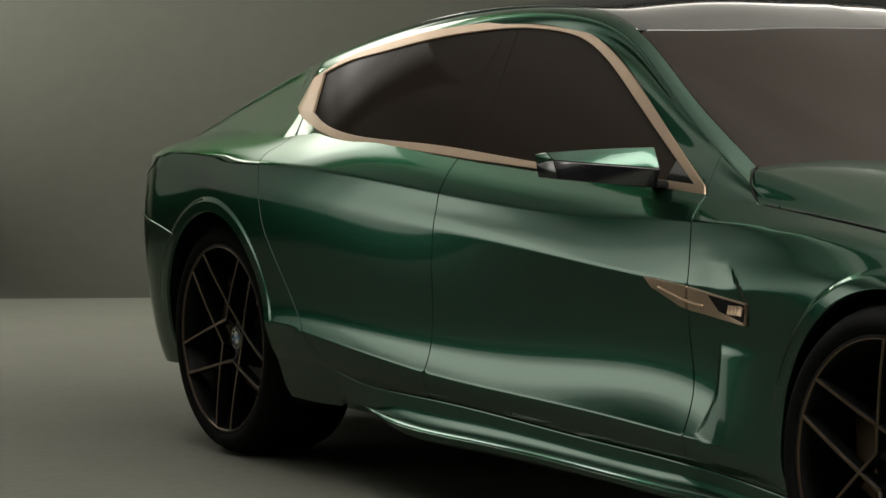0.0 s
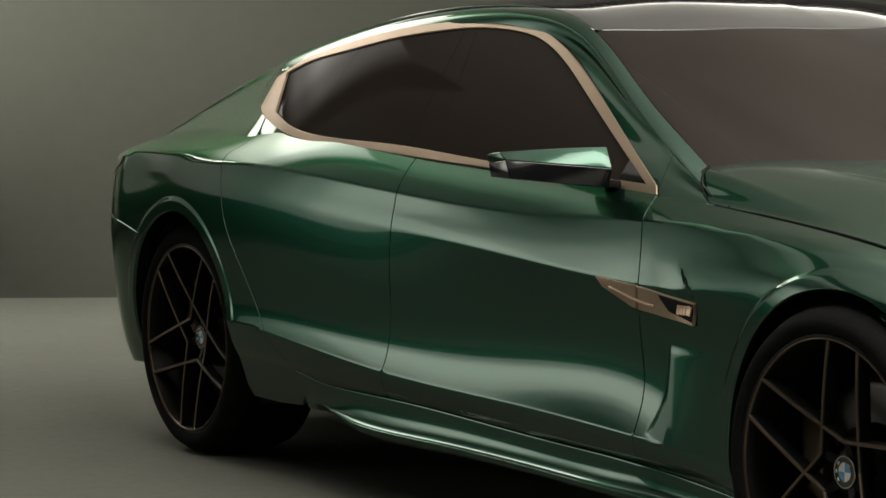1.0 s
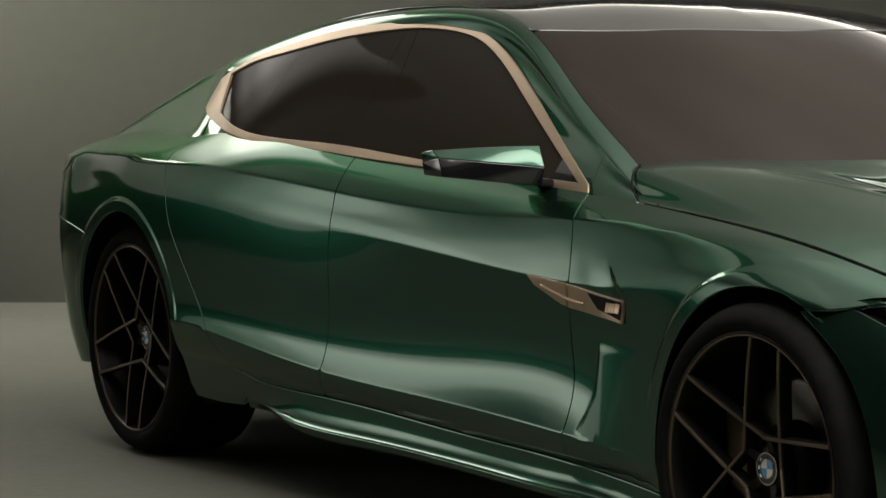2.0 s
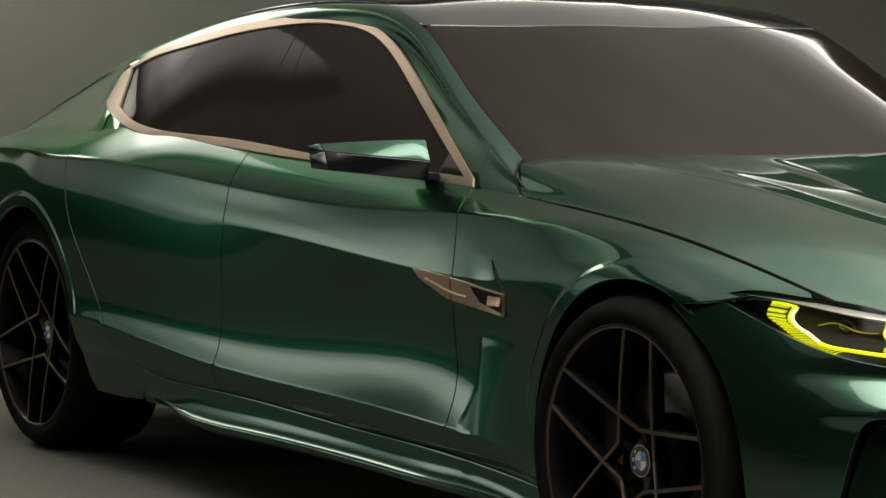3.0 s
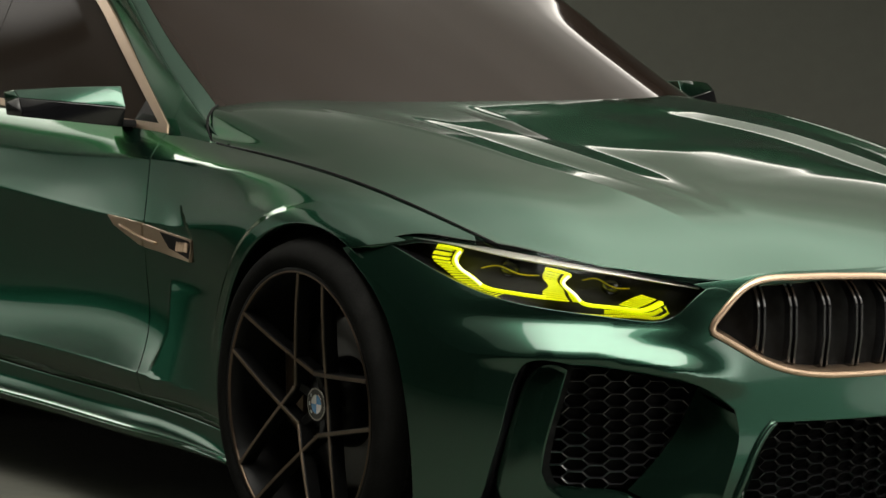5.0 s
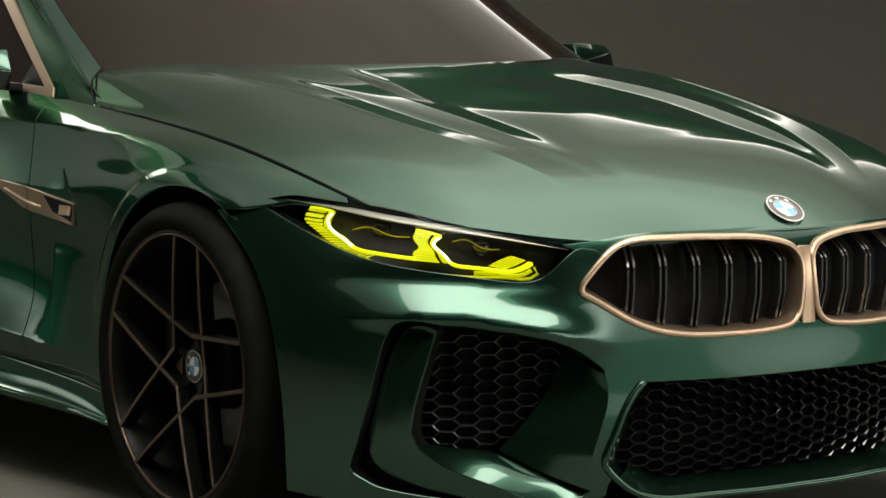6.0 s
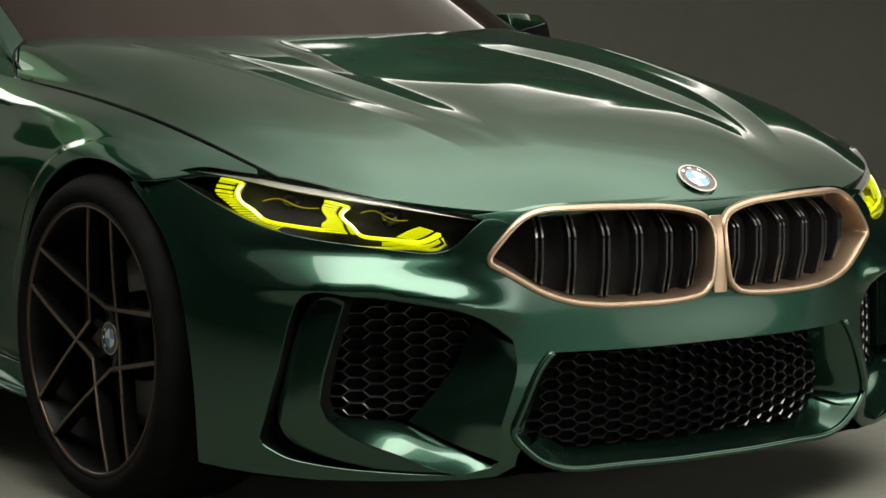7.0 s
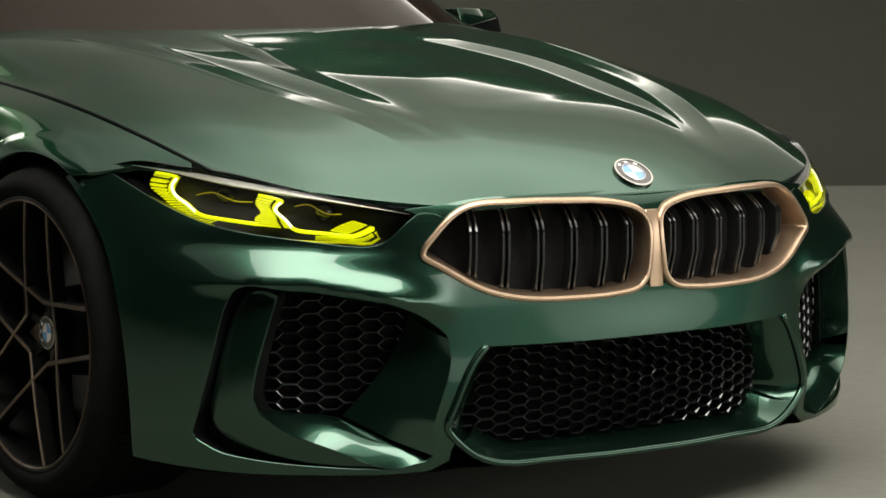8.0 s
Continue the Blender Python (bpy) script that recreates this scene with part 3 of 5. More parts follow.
# added out of view to give the side of the car a dim high reflection
softbox("high_softbox", "unseen dim cloth softbox added high beside the car for its reflection", look((-8.3, -4.6, 5.0), (-1.5, -.8, 1.0)), (6.0, 3.5), HIGH_BOX)
softbox("tail_softbox", "bright softbox high behind the tail of the car", look((-7.3, -1.1, 3.7), (-2, -.9, .9)), (4.2, 1.5), TAIL_BOX)
softbox("nose_softbox", "bright softbox hung over the front of the car", pose(2.0, -.95, 3.345, 0, 0, 35), (3.4, 1.3), NOSE_BOX)
softbox("front_softbox", "broad dim softbox facing the front of the car", look((7.0, 3.6, 1.5), (.8, 0, .6)), (12.0, 2.5), FRONT_BOX)

# ---------------------------------------------------------------- the car
def mesh_of(bm):
    """A mesh from a bmesh, which it frees."""
    m = bpy.data.meshes.new("part")
    bm.to_mesh(m)
    bm.free()
    return m


car = new("car")
tagged(car, "dark green metallic four-door coupe with bronze trim and yellow headlights", "car")
ARCH_F, ARCH_R = (0, .350, .377), (-3.02, .350, .385)


def arc(c, a0, a1, n=28):
    x, z, r = c
    return [(x + r * math.cos(math.radians(a)), z + r * math.sin(math.radians(a))) for a in np.linspace(a0, a1, n)]


# shut lines on the flank, top to bottom
GAP_A = curve([(-.772, .873), (-.757, .82), (-.739, .747), (-.729, .66), (-.725, .57), (-.704, .47), (-.704, .385), (-.711, .32), (-.722, .282)], 40)
GAP_B = curve([(-1.768, .928), (-1.772, .86), (-1.777, .75), (-1.782, .65), (-1.778, .55), (-1.784, .46), (-1.795, .38), (-1.815, .318)], 40)
GAP_C = curve([(-2.583, 1.005), (-2.625, .985), (-2.66, .94), (-2.712, .91), (-2.705, .86), (-2.683, .79), (-2.655, .718), (-2.60, .645), (-2.539, .574), (-2.448, .470), (-2.353, .377), (-2.277, .337)], 50)
SILL = curve([(-2.277, .337), (-2.20, .322), (-2.066, .313), (-1.785, .312), (-1.521, .305), (-1.269, .294), (-1.022, .288), (-.786, .284), (-.587, .270), (-.365, .25)], 60)
G = .0022


def sill_between(x0, x1):
    """The sill line from x0 to x1 (x0 in front)."""
    return [tuple(q) for q in SILL[::-1] if x1 + .004 < q[0] < x0 - .004]


def belt(x0, x1, n=24):
    xs = np.linspace(x0, x1, n)
    return [(x, float(_fz(np.array([x]))[0, -1]) - .004) for x in xs]


def shifted(line, dx):
    return [(x + dx, z) for x, z in line]


side = side_lift(FLANK)
_lx = np.arange(-3.85, .2, .014)
FOLDS = [np.stack([_lx, _fz(_lx)[:, r] + d], 1) for r in (2, 5, 7) for d in (-.007, 0, .007)]
doors = {}
# front door
poly = belt(-.778, -1.766) + shifted(GAP_B, G)[1:] + sill_between(-.724, -1.81)[::-1] + shifted(GAP_A, -G)[::-1]
near, far = pair("front_door", cut_panel(side, poly, step=.016, lines=FOLDS), PAINT, (car, car), "green painted front door skin")
doors["front"] = (near, far)
# rear door
poly = belt(-1.77, -2.57) + shifted(GAP_C, G)[1:] + sill_between(-1.815, -2.277)[::-1] + shifted(GAP_B, -G)[::-1]
doors["rear"] = pair("rear_door", cut_panel(side, poly, step=.016, lines=FOLDS), PAINT, (car, car), "green painted rear door skin")
def ring(c, r, a0=172, a1=5):
    return [np.array(arc((c[0], c[1], r + d), a0, a1, 60)) for d in (-.009, -.003, .003, .009)]


# front fender: from the door to the headlight, over the wheel
arch = [q for q in arc(ARCH_F, 196, 64, 40)]
poly = [tuple(q) for q in shifted(GAP_A, G)] + [(-.715, .279), (-.587, .270), (-.46, .2575), (-.352, .248)] + arch + [(.24, .70), (.30, .712), (.42, .708)] + [(x, z) for x, z in belt(.40, -.60, 30)] + [(-.70, .872), (-.765, .872)]
pair("front_fender", cut_panel(side, poly, step=.009, lines=ring(ARCH_F, .409)), PAINT, (car, car), "green painted front fender over the wheel")
# rear quarter
poly = belt(-2.60, -3.85, 30) + [(-3.88, .85), (-3.90, .60), (-3.86, .40), (-3.76, .255), (-3.55, .235)] + arc((ARCH_R[0], ARCH_R[1], ARCH_R[2]), 196, -14, 60)[0:] + [(-2.63, .225), (-2.45, .225), (-2.33, .232), (-2.296, .262), (-2.285, .33)] + shifted(GAP_C, -G)[::-1]
pair("rear_quarter", cut_panel(side, poly, step=.016, lines=ring(ARCH_R, .420)), PAINT, (car, car), "green painted rear quarter over the wheel")


pair("tail_lamp", cut_panel(side_lift(FLANK, .003), [(-3.47, .878), (-3.50, .850), (-3.60, .815), (-3.80, .80), (-3.82, .85), (-3.70, .872), (-3.57, .884)], step=.02, depth=.004), BLACK, (car, car), "dark smoked tail lamp")
pair("reflector_line", mesh_of(tube(side_lift(FLANK, .0005)(curve([(-3.678, .712), (-3.556, .695), (-3.443, .679), (-3.296, .650)], 20))[0], .0022)), PAINT, (car, car), "thin bright line on the rear bumper")


def arch_lip(c, a0, a1, field, depth=.05):
    """The rounded edge of a wheel arch, turned in to the well."""
    q = np.array(arc(c, a0, a1, 70))
    w = field.at(q)[0]
    cx, cz, r = c
    d = (q - (cx, cz)) / r
    rows = []
    for k, (dr, dw) in enumerate(((.0, .0), (-.004, -.003), (-.007, -.010), (-.008, -depth))):
        rows.append(np.stack([cx + d[:, 0] * (r + dr), -(w + dw), cz + d[:, 1] * (r + dr)], 1))
    return grid_skin(np.array(rows), (0, -1, -.2), 0)


pair("front_arch_lip", arch_lip(ARCH_F, 200, 60, FLANK), PAINT, (car, car))
pair("rear_arch_lip", arch_lip(ARCH_R, 196, -14, FLANK), PAINT, (car, car))


def well(c, width=.34):
    """The dark drum round a wheel."""
    x, z, r = c
    q = arc((x, z, r + .012), 203, -23, 60)
    edge = np.clip(FLANK.at(np.array(q))[0] - .02, .80, .93)
    rows = [np.array([(a, -w_, b) for (a, b), w_ in zip(q, edge)])] + [np.array([(a, -y, b) for a, b in q]) for y in (.78, .80 - width, .78 - width)]
    rows[-1] = np.array([(x + (a - x) * .1, -.46, z + (b - z) * .1) for a, b in q])
    return grid_skin(np.array(rows), (0, -1, 0), 0)


pair("front_wheel_well", well(ARCH_F), WELL, (car, car))
pair("rear_wheel_well", well(ARCH_R), WELL, (car, car))


# dark structure behind the shut lines
def inner_shell():
    xs, vs = np.linspace(-.40, -3.7, 120), np.linspace(.02, .98, 50)
    p = flank(xs, vs)
    p[..., 1] += .03
    n = grid_normals(p)
    a, b = p.shape[:2]
    i = np.arange(a * b).reshape(a, b)
    f = np.stack([i[:-1, :-1], i[1:, :-1], i[1:, 1:], i[:-1, 1:]], -1).reshape(-1, 4)
    q = p.reshape(-1, 3)
    m = q[f].mean(1)
    ok = np.ones(len(f), bool)
    for c in (ARCH_F, ARCH_R):
        ok &= np.hypot(m[:, 0] - c[0], m[:, 2] - c[1]) > c[2] + .03
    return skin(q, n.reshape(-1, 3) * np.sign(-n[..., 1].mean()), f[ok].tolist(), 0)


pair("inner_structure", inner_shell(), MATT, (car, car))
part("underbody", block([(.70, -.60, .13), (.70, .60, .13), (-3.85, .60, .17), (-3.85, -.60, .17), (.62, -.55, .30), (.62, .55, .30), (-3.80, .55, .34), (-3.80, -.55, .34)], .02), MATT, car)


# side skirt
def skirt():
    xs = np.linspace(-2.292, -.37, 90)
    edge = spline((-2.45, -2.3, -2.05, -1.9, -1.6, -1.3, -1.07, -.8, -.6, -.37), (.292, .268, .238, .227, .224, .220, .216, .212, .206, .195))(xs)
    top = np.interp(xs, SILL[:, 0], SILL[:, 1])
    top = top - .004
    w0 = FLANK.at(np.stack([xs, top + .004], 1))[0]
    grow = smooth((xs + 2.29) / .40) * smooth((-.37 - xs) / .5 + .25)
    rows = []
    tuck = smooth((xs + 2.29) / .35)
    for k, (f, out) in enumerate(((0, -.003), (.03, .000), (.3, .001), (.6, .004), (.86, .012), (.97, .021), (1.0, .024), (1.06, .021), (1.35, .0), (1.6, -.10))):
        z = top + (edge - top) * f
        if f > 1.1:
            z = z * tuck + (.265 - (f - 1) * .06) * (1 - tuck)
        lean = .38 * np.clip(top - z, 0, 1) * (1 - tuck)
        off = (out * (grow if out > 0 else 1) if f < 1.1 else out * tuck) - lean
        rows.append(np.stack([xs, -(w0 + off), z], 1))
    r = np.array(rows)
    fine = np.stack([np.stack([spline(np.arange(10), r[:, i, c])(np.linspace(0, 9, 40)) for c in range(3)], 1) for i in range(len(xs))], 0)
    return grid_skin(fine, (0, -1, 0), 0)


pair("side_skirt", skirt(), PAINT, (car, car), "flared green side skirt under the doors")

# air vent behind the front wheel: bronze blade, split at the door's shut line
def vent(parents):
    lift = side_lift(FLANK, .007)
    fore = [(-.722, .676), (-.502, .653), (-.506, .607), (-.654, .621), (-.722, .626)]
    aft = [(-.889, .688), (-.732, .677), (-.732, .628), (-.752, .631), (-.862, .667)]
    pair("vent_blade", cut_panel(lift, fore, step=.012, depth=.014), TRIM, parents, "bronze air vent blade")
    pair("vent_blade", cut_panel(lift, aft, step=.012, depth=.014), TRIM, (doors["front"][0], doors["front"][1]), "bronze air vent blade on the door")
    pair("vent_recess", cut_panel(side_lift(FLANK, .0085), [(-.640, .664), (-.505, .650), (-.508, .613), (-.60, .632)], step=.012, depth=.004), MATT, parents, "black recess")
    for x0, x1 in ((-.565, -.556), (-.553, -.544), (-.541, -.534), (-.530, -.514)):
        pair("badge_bar", cut_panel(side_lift(FLANK, .0105), [(x0, .648), (x1, .646), (x1 - .004, .626), (x0 - .004, .628)], step=.01, depth=.003), BRONZE, parents)
    rib = np.array([(-.83, .668), (-.78, .657), (-.74, .648), (-.66, .638)])
    p, n = side_lift(FLANK, .009)(curve(rib, 16))
    part("vent_rib", tube(p, .0035), BRONZE, parents[0])


vent((car, car))

# ---------------------------------------------------------------- cabin
TRIM_UP = curve([(-2.659, 1.121), (-2.514, 1.180), (-2.387, 1.209), (-2.146, 1.251), (-1.906, 1.271), (-1.734, 1.274), (-1.578, 1.261), (-1.434, 1.229), (-1.335, 1.191), (-1.189, 1.117), (-1.012, 1.014), (-.807, .892)], 70)
GLASS_UP = curve([(-2.604, 1.137), (-2.502, 1.169), (-2.370, 1.192), (-2.126, 1.231), (-1.889, 1.253), (-1.767, 1.257), (-1.641, 1.251), (-1.507, 1.233), (-1.396, 1.198), (-1.195, 1.097), (-1.037, 1.007), (-.838, .893)], 70)
GLASS_LOW = curve([(-.838, .893), (-1.12, .907), (-1.419, .924), (-1.622, .938), (-1.889, .955), (-2.164, .964), (-2.350, .978), (-2.47, 1.000), (-2.559, 1.028)], 60)
BELT_LOW = curve([(-.793, .870), (-.965, .882), (-1.412, .911), (-1.772, .929), (-2.099, .947), (-2.319, .957), (-2.481, .981), (-2.595, 1.009), (-2.648, 1.026), (-2.676, 1.041)], 60)
cab = side_lift(CABSIDE)
poly = [tuple(q) for q in TRIM_UP] + [tuple(q) for q in BELT_LOW]
hole = [tuple(q) for q in GLASS_UP] + [tuple(q) for q in GLASS_LOW]
pair("window_trim", cut_panel(side_lift(CABSIDE, .006), poly, [hole], step=.012, depth=.02), TRIM, (car, car), "satin bronze window surround")


def between(lo, hi, x0, x1):
    """A window piece between the glass edges and two leaning lines (x at the top, x at the bottom)."""
    k = np.linspace(0, 1, 900)
    fine = lambda g: np.stack([np.interp(k, np.linspace(0, 1, len(g)), g[:, i]) for i in (0, 1)], 1)
    up = [q for q in fine(GLASS_UP) if np.interp(q[1], (.95, 1.25), x1[::-1]) + .0006 <= q[0] <= np.interp(q[1], (.95, 1.25), x0[::-1]) - .0006]
    low = [q for q in fine(GLASS_LOW) if np.interp(q[1], (.95, 1.25), x1[::-1]) + .0006 <= q[0] <= np.interp(q[1], (.95, 1.25), x0[::-1]) - .0006]
    return [tuple(q) for q in up] + [tuple(q) for q in low]


FRONT, BP0, BP1, CD, REAR = (-.5, -.5), (-1.776, -1.692), (-1.828, -1.822), (-2.262, -2.345), (-3.2, -3.2)
for name, a, b, mat, label in (("front_window", FRONT, BP0, SIDE_GLASS, "dark tinted front door window"), ("door_pillar", BP0, BP1, SIDE_GLASS, "gloss black pillar between the doors"), ("rear_window", BP1, CD, SIDE_GLASS, "dark tinted rear door window"), ("quarter_window", CD, REAR, SIDE_GLASS, "dark tinted rear quarter window")):
    pair(name, cut_panel(cab, between(0, 0, a, b), step=.02, depth=.004), mat, (car, car), label)

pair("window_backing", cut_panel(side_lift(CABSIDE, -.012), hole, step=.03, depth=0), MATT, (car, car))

# mirror sail behind the front corner of the window
pair("mirror_sail", cut_panel(side_lift(CABSIDE, .003), [(-.842, .896), (-.945, .901), (-.935, .945), (-.927, .952)], step=.02, depth=.006), BLACK, (car, car), "gloss black mirror base panel")


def v_at(x, z):
    """Where the cabin's section at x reaches the height z."""
    v = np.linspace(0, .6, 120)
    s = cabin(np.array([x]), v)[0, :, 2]
    return float(np.interp(z, s, v))


# roof rail and front pillar in one strip, from the window trim over to the roof
xs = np.linspace(-.53, -2.668, 160)
up_x, up_z = TRIM_UP[::-1, 0], TRIM_UP[::-1, 1]
vt = np.array([v_at(x, np.interp(-x, -up_x, up_z) - .004) if x < -.807 else .0 for x in xs])
vt = np.where((xs > -.86) & (xs < -.80), np.minimum(vt, vt * (-.80 - xs) / .06), vt)
ROOF_V = np.interp(-xs, (.53, .69, 1.28, 1.5, 2.7), (.61, .61, .625, .64, .655))
rows = []
for x, a, b in zip(xs, vt, ROOF_V):
    rows.append(cabin(np.array([x]), np.linspace(a, b, 26))[0])
rows = np.array(rows)
cut_i = int(np.argmin(abs(xs + .80)))
pair("roof_rail", grid_skin(rows[cut_i:], (0, -.6, .6), .015), PAINT, (car, car), "green roof rail and windscreen pillar")
pair("scuttle_corner", grid_skin(rows[:cut_i + 1] + np.array((.0015, 0, 0)), (0, -.6, .6), .015), PAINT, (car, car), "green fender corner below the windscreen pillar")
# rear pillar and tail
xs = np.concatenate([np.linspace(-2.628, -2.70, 12), np.linspace(-2.72, -3.92, 66)])
rows = cabin(xs, np.linspace(.0, 1, 80)) + (np.array((0, .6, -.6)) * .003 * smooth((xs + 2.70) / .07)[:, None])[:, None]
pair("rear_pillar", grid_skin(rows, (0, -.5, .6), .0), PAINT, (car, car), "green rear pillar and boot lid")
pair("pillar_trim", cut_panel(side_lift(CABSIDE, .004), [(-2.604, 1.140), (-2.662, 1.124), (-2.680, 1.05), (-2.665, 1.035), (-2.56, 1.026), (-2.585, 1.08)], step=.012, depth=.014), TRIM, (car, car), "wide bronze end of the window surround")

# the foot of the rear pillar under the corner of the window surround
rows = cabin(np.linspace(-2.53, -2.635, 10), np.linspace(0, .26, 14))
pair("pillar_foot", grid_skin(rows + np.array((0, .004, -.002)), (0, -.5, .6), 0), PAINT, (car, car))

# windscreen, roof
HEAD = curve([(-1.285, -.615), (-1.20, -.43), (-1.135, -.22), (-1.105, 0), (-1.135, .22), (-1.20, .43), (-1.285, .615)], 50)


def roof_edge(x, k=1.0):
    v = np.interp(-x, (.69, 1.28, 1.5, 2.7), (.61, .625, .64, .655))
    return float(-cabin(np.array([x]), np.array([v]))[0, 0, 1]) * k - .003


near_edge = [(x, -roof_edge(x)) for x in np.linspace(-.72, -1.275, 24)]
base_line = [tuple(q) for q in curve([(-.70, .705), (-.54, .45), (-.43, .22), (-.40, 0), (-.43, -.22), (-.54, -.45), (-.70, -.705)], 40)]
poly = base_line + near_edge + [tuple(q) for q in HEAD[1:-1]] + [(x, -y) for x, y in near_edge[::-1]]
part("windscreen", cut_panel(top_lift(CABTOP), poly, step=.03, depth=.01), GLASS, car, "dark tinted windscreen")
edge = [(x, -roof_edge(x)) for x in np.linspace(-1.29, -2.66, 40)]
poly = [tuple(q) for q in (HEAD[::-1] + (-.006, 0))] + edge + [(x, -y) for x, y in edge[::-1]]
part("roof_panel", cut_panel(top_lift(CABTOP, .001), poly, step=.03, depth=.01), ROOF, car, "gloss black roof panel")


# ---------------------------------------------------------------- bonnet
def bonnet_skin():
    t, u = np.linspace(0, 1, 150), np.r_[np.linspace(0, .30, 40)[:-1], np.linspace(.30, .80, 150), np.linspace(.805, .94, 20), np.linspace(.946, 1, 16)]
    p = bonnet(t, u)
    T, U = np.meshgrid(t, u, indexing="ij")
    # level across the middle, so that the two halves run on into each other
    k = np.clip(1 - u / .25, 0, 1) ** 2 * u
    for i in (0, 2):
        p[..., i] -= ((p[:, 1, i] - p[:, 0, i]) / u[1])[:, None] * k[None]
    # a hollow each side of the middle dome: crest, narrow valley, then the rise to the dome; outside it a step up to a second crest
    x, w = p[..., 0], -p[..., 1]
    crest = spline((-.45, -.23, .04, .22, .53, .70), (.30, .322, .358, .352, .322, .290))(x)
    fade = smooth((x + .42) / .22) * smooth((.66 - x) / .22)
    lobe = smooth((x - .06) / .2) * smooth((.74 - x) / .26)
    s = np.clip(crest - w, 0, 1)
    wide = .30 + .70 * smooth((.66 - x) / .35)
    q = np.linspace(0, .34, 341)
    fall = lambda q: np.where(q < .05, 1, smooth((.095 - q) / .045)) * smooth(q / .003 + .5)
    rise = lambda q: smooth((q - .078) / .035) * smooth((.25 - q) / .10)
    down, up = np.cumsum(fall(q)) * (q[1] - q[0]), np.cumsum(rise(q)) * (q[1] - q[0])
    p[..., 2] += (-.13 * fade * np.interp(s / wide, q, down) + .085 * lobe * np.interp(s / wide, q, up)) * wide
    edge = spline((-.5, -.35, -.1, .05, .235, .47, .62), (.575, .566, .540, .524, .504, .442, .392))(x)
    step = smooth((x + .50) / .35) * smooth((.70 - x) / .28)
    d = w - edge
    ramp = np.clip((d + .07) / .07, 0, 1)
    p[..., 2] += step * (.0075 * ramp ** 1.25 * np.where(d > 0, np.exp(-np.clip(d, 0, 1) / .07), 1) - .0012 * np.exp(-((d + .085) / .022) ** 2))
    p[..., 2] += .0012 * np.exp(-((d - .002) / .006) ** 2) * smooth((x + .50) / .1) * smooth((.30 - x) / .25)
    # the rear edge runs along the foot of the windscreen and round the corner of the pillar
    y_ = np.interp(u, (0, .8, .93, .965, 1), (0, -.585, -.705, -.742, -.772))
    foot = top_lift(CABTOP)(np.stack([np.interp(-y_, (0, .224, .45, .589, .705), (-.40, -.431, -.54, -.625, -.70)), np.clip(y_, -.705, 0)], 1))[0]
    goal = np.stack([foot[:, 0] - .006, y_, np.maximum(foot[:, 2] + .002, np.where(u < .7, p[0, :, 2], 0))], 1)
    out_ = smooth((u - .93) / .07)
    goal[:, 0] += .105 * out_
    goal[:, 2] -= .070 * out_
    p += smooth((.40 - T) / .40)[..., None] * (goal - p[0])[None]
    # the outer edge comes down beside the fender's top edge
    x = p[:, -1, 0]
    goal = np.stack([x, -_fw(x)[:, -1] + .0045, _fz(x)[:, -1] - .003], 1)
    p += smooth((U - .72) / .28)[..., None] * (goal - p[:, -1])[:, None]
    return p


BONNET_P = bonnet_skin()
pair("bonnet", grid_skin(BONNET_P, (0, 0, 1), .014), PAINT, (car, car), "green sculpted bonnet with a power dome")


def shut_line():
    """Along the bonnet's outer edge, curling up round its rear corner."""
    t, u = np.linspace(0, 1, len(BONNET_P)), BONNET_P.shape[1] - 1
    line = [BONNET_P[i, u] + (0, -.002, -.0005) for i in range(len(t) - 1, 19, -3)]
    corner = [(-.47, -.7775, .8535), (-.56, -.772, .860), (-.61, -.762, .868), (-.635, -.756, .884), (-.654, -.7485, .903), (-.679, -.726, .9245), (-.700, -.695, .941)]
    line = [q for q in line if q[0] > -.40] + [np.array(q) for q in corner]
    return curve(line, 140)


# black bar added in the shut line to draw the dark of the gap
pair("bonnet_seal", mesh_of(tube(shut_line(), .0026, sides=8)), MATT, (car, car), "black bar along the bonnet edge in place of the gap's shade")
part("bonnet_underlay", block([(-.40, -.70, .60), (.35, -.70, .50), (.35, .70, .50), (-.40, .70, .60), (-.60, -.70, .80), (.40, -.70, .64), (.40, .70, .64), (-.60, .70, .80)], .02), MATT, car)

# ---------------------------------------------------------------- nose
HL_LOW = [(75.2, .7055), (70.5, .682), (66.5, .660), (60.5, .628), (55.3, .6065), (49.4, .592), (44, .582), (40.5, .5755), (38.0, .5745), (36.2, .583), (34.0, .614), (32.4, .6345)]
HL_TOP = [(32.4, .6345), (36, .648), (43, .669), (50, .689), (57.5, .7085), (64, .7165), (70.5, .7215), (75.2, .7055)]
KID_OUT = [(29.2, .626), (27.5, .646), (25.4, .657), (21.7, .660), (17.1, .660), (12.7, .658), (8.1, .655), (3.9, .645), (1.6, .630), (.7, .612), (.45, .585), (.5, .559), (.7, .533), (1.1, .500), (2.2, .478), (5.1, .465), (9.2, .461), (13.2, .461), (17.8, .463), (21.2, .470), (23.5, .479), (25.6, .492), (27.7, .510), (29.7, .529), (31.3, .543), (32.2, .555), (32.2, .566), (31.3, .589)]
FOLD = [(24.2, .385), (25.0, .372), (26.8, .326), (28.5, .263), (29.0, .234), (27.9, .208), (26.0, .182), (23.4, .163), (16.7, .1565), (8, .155), (0, .155)]
kid = curve(KID_OUT, 90, True)
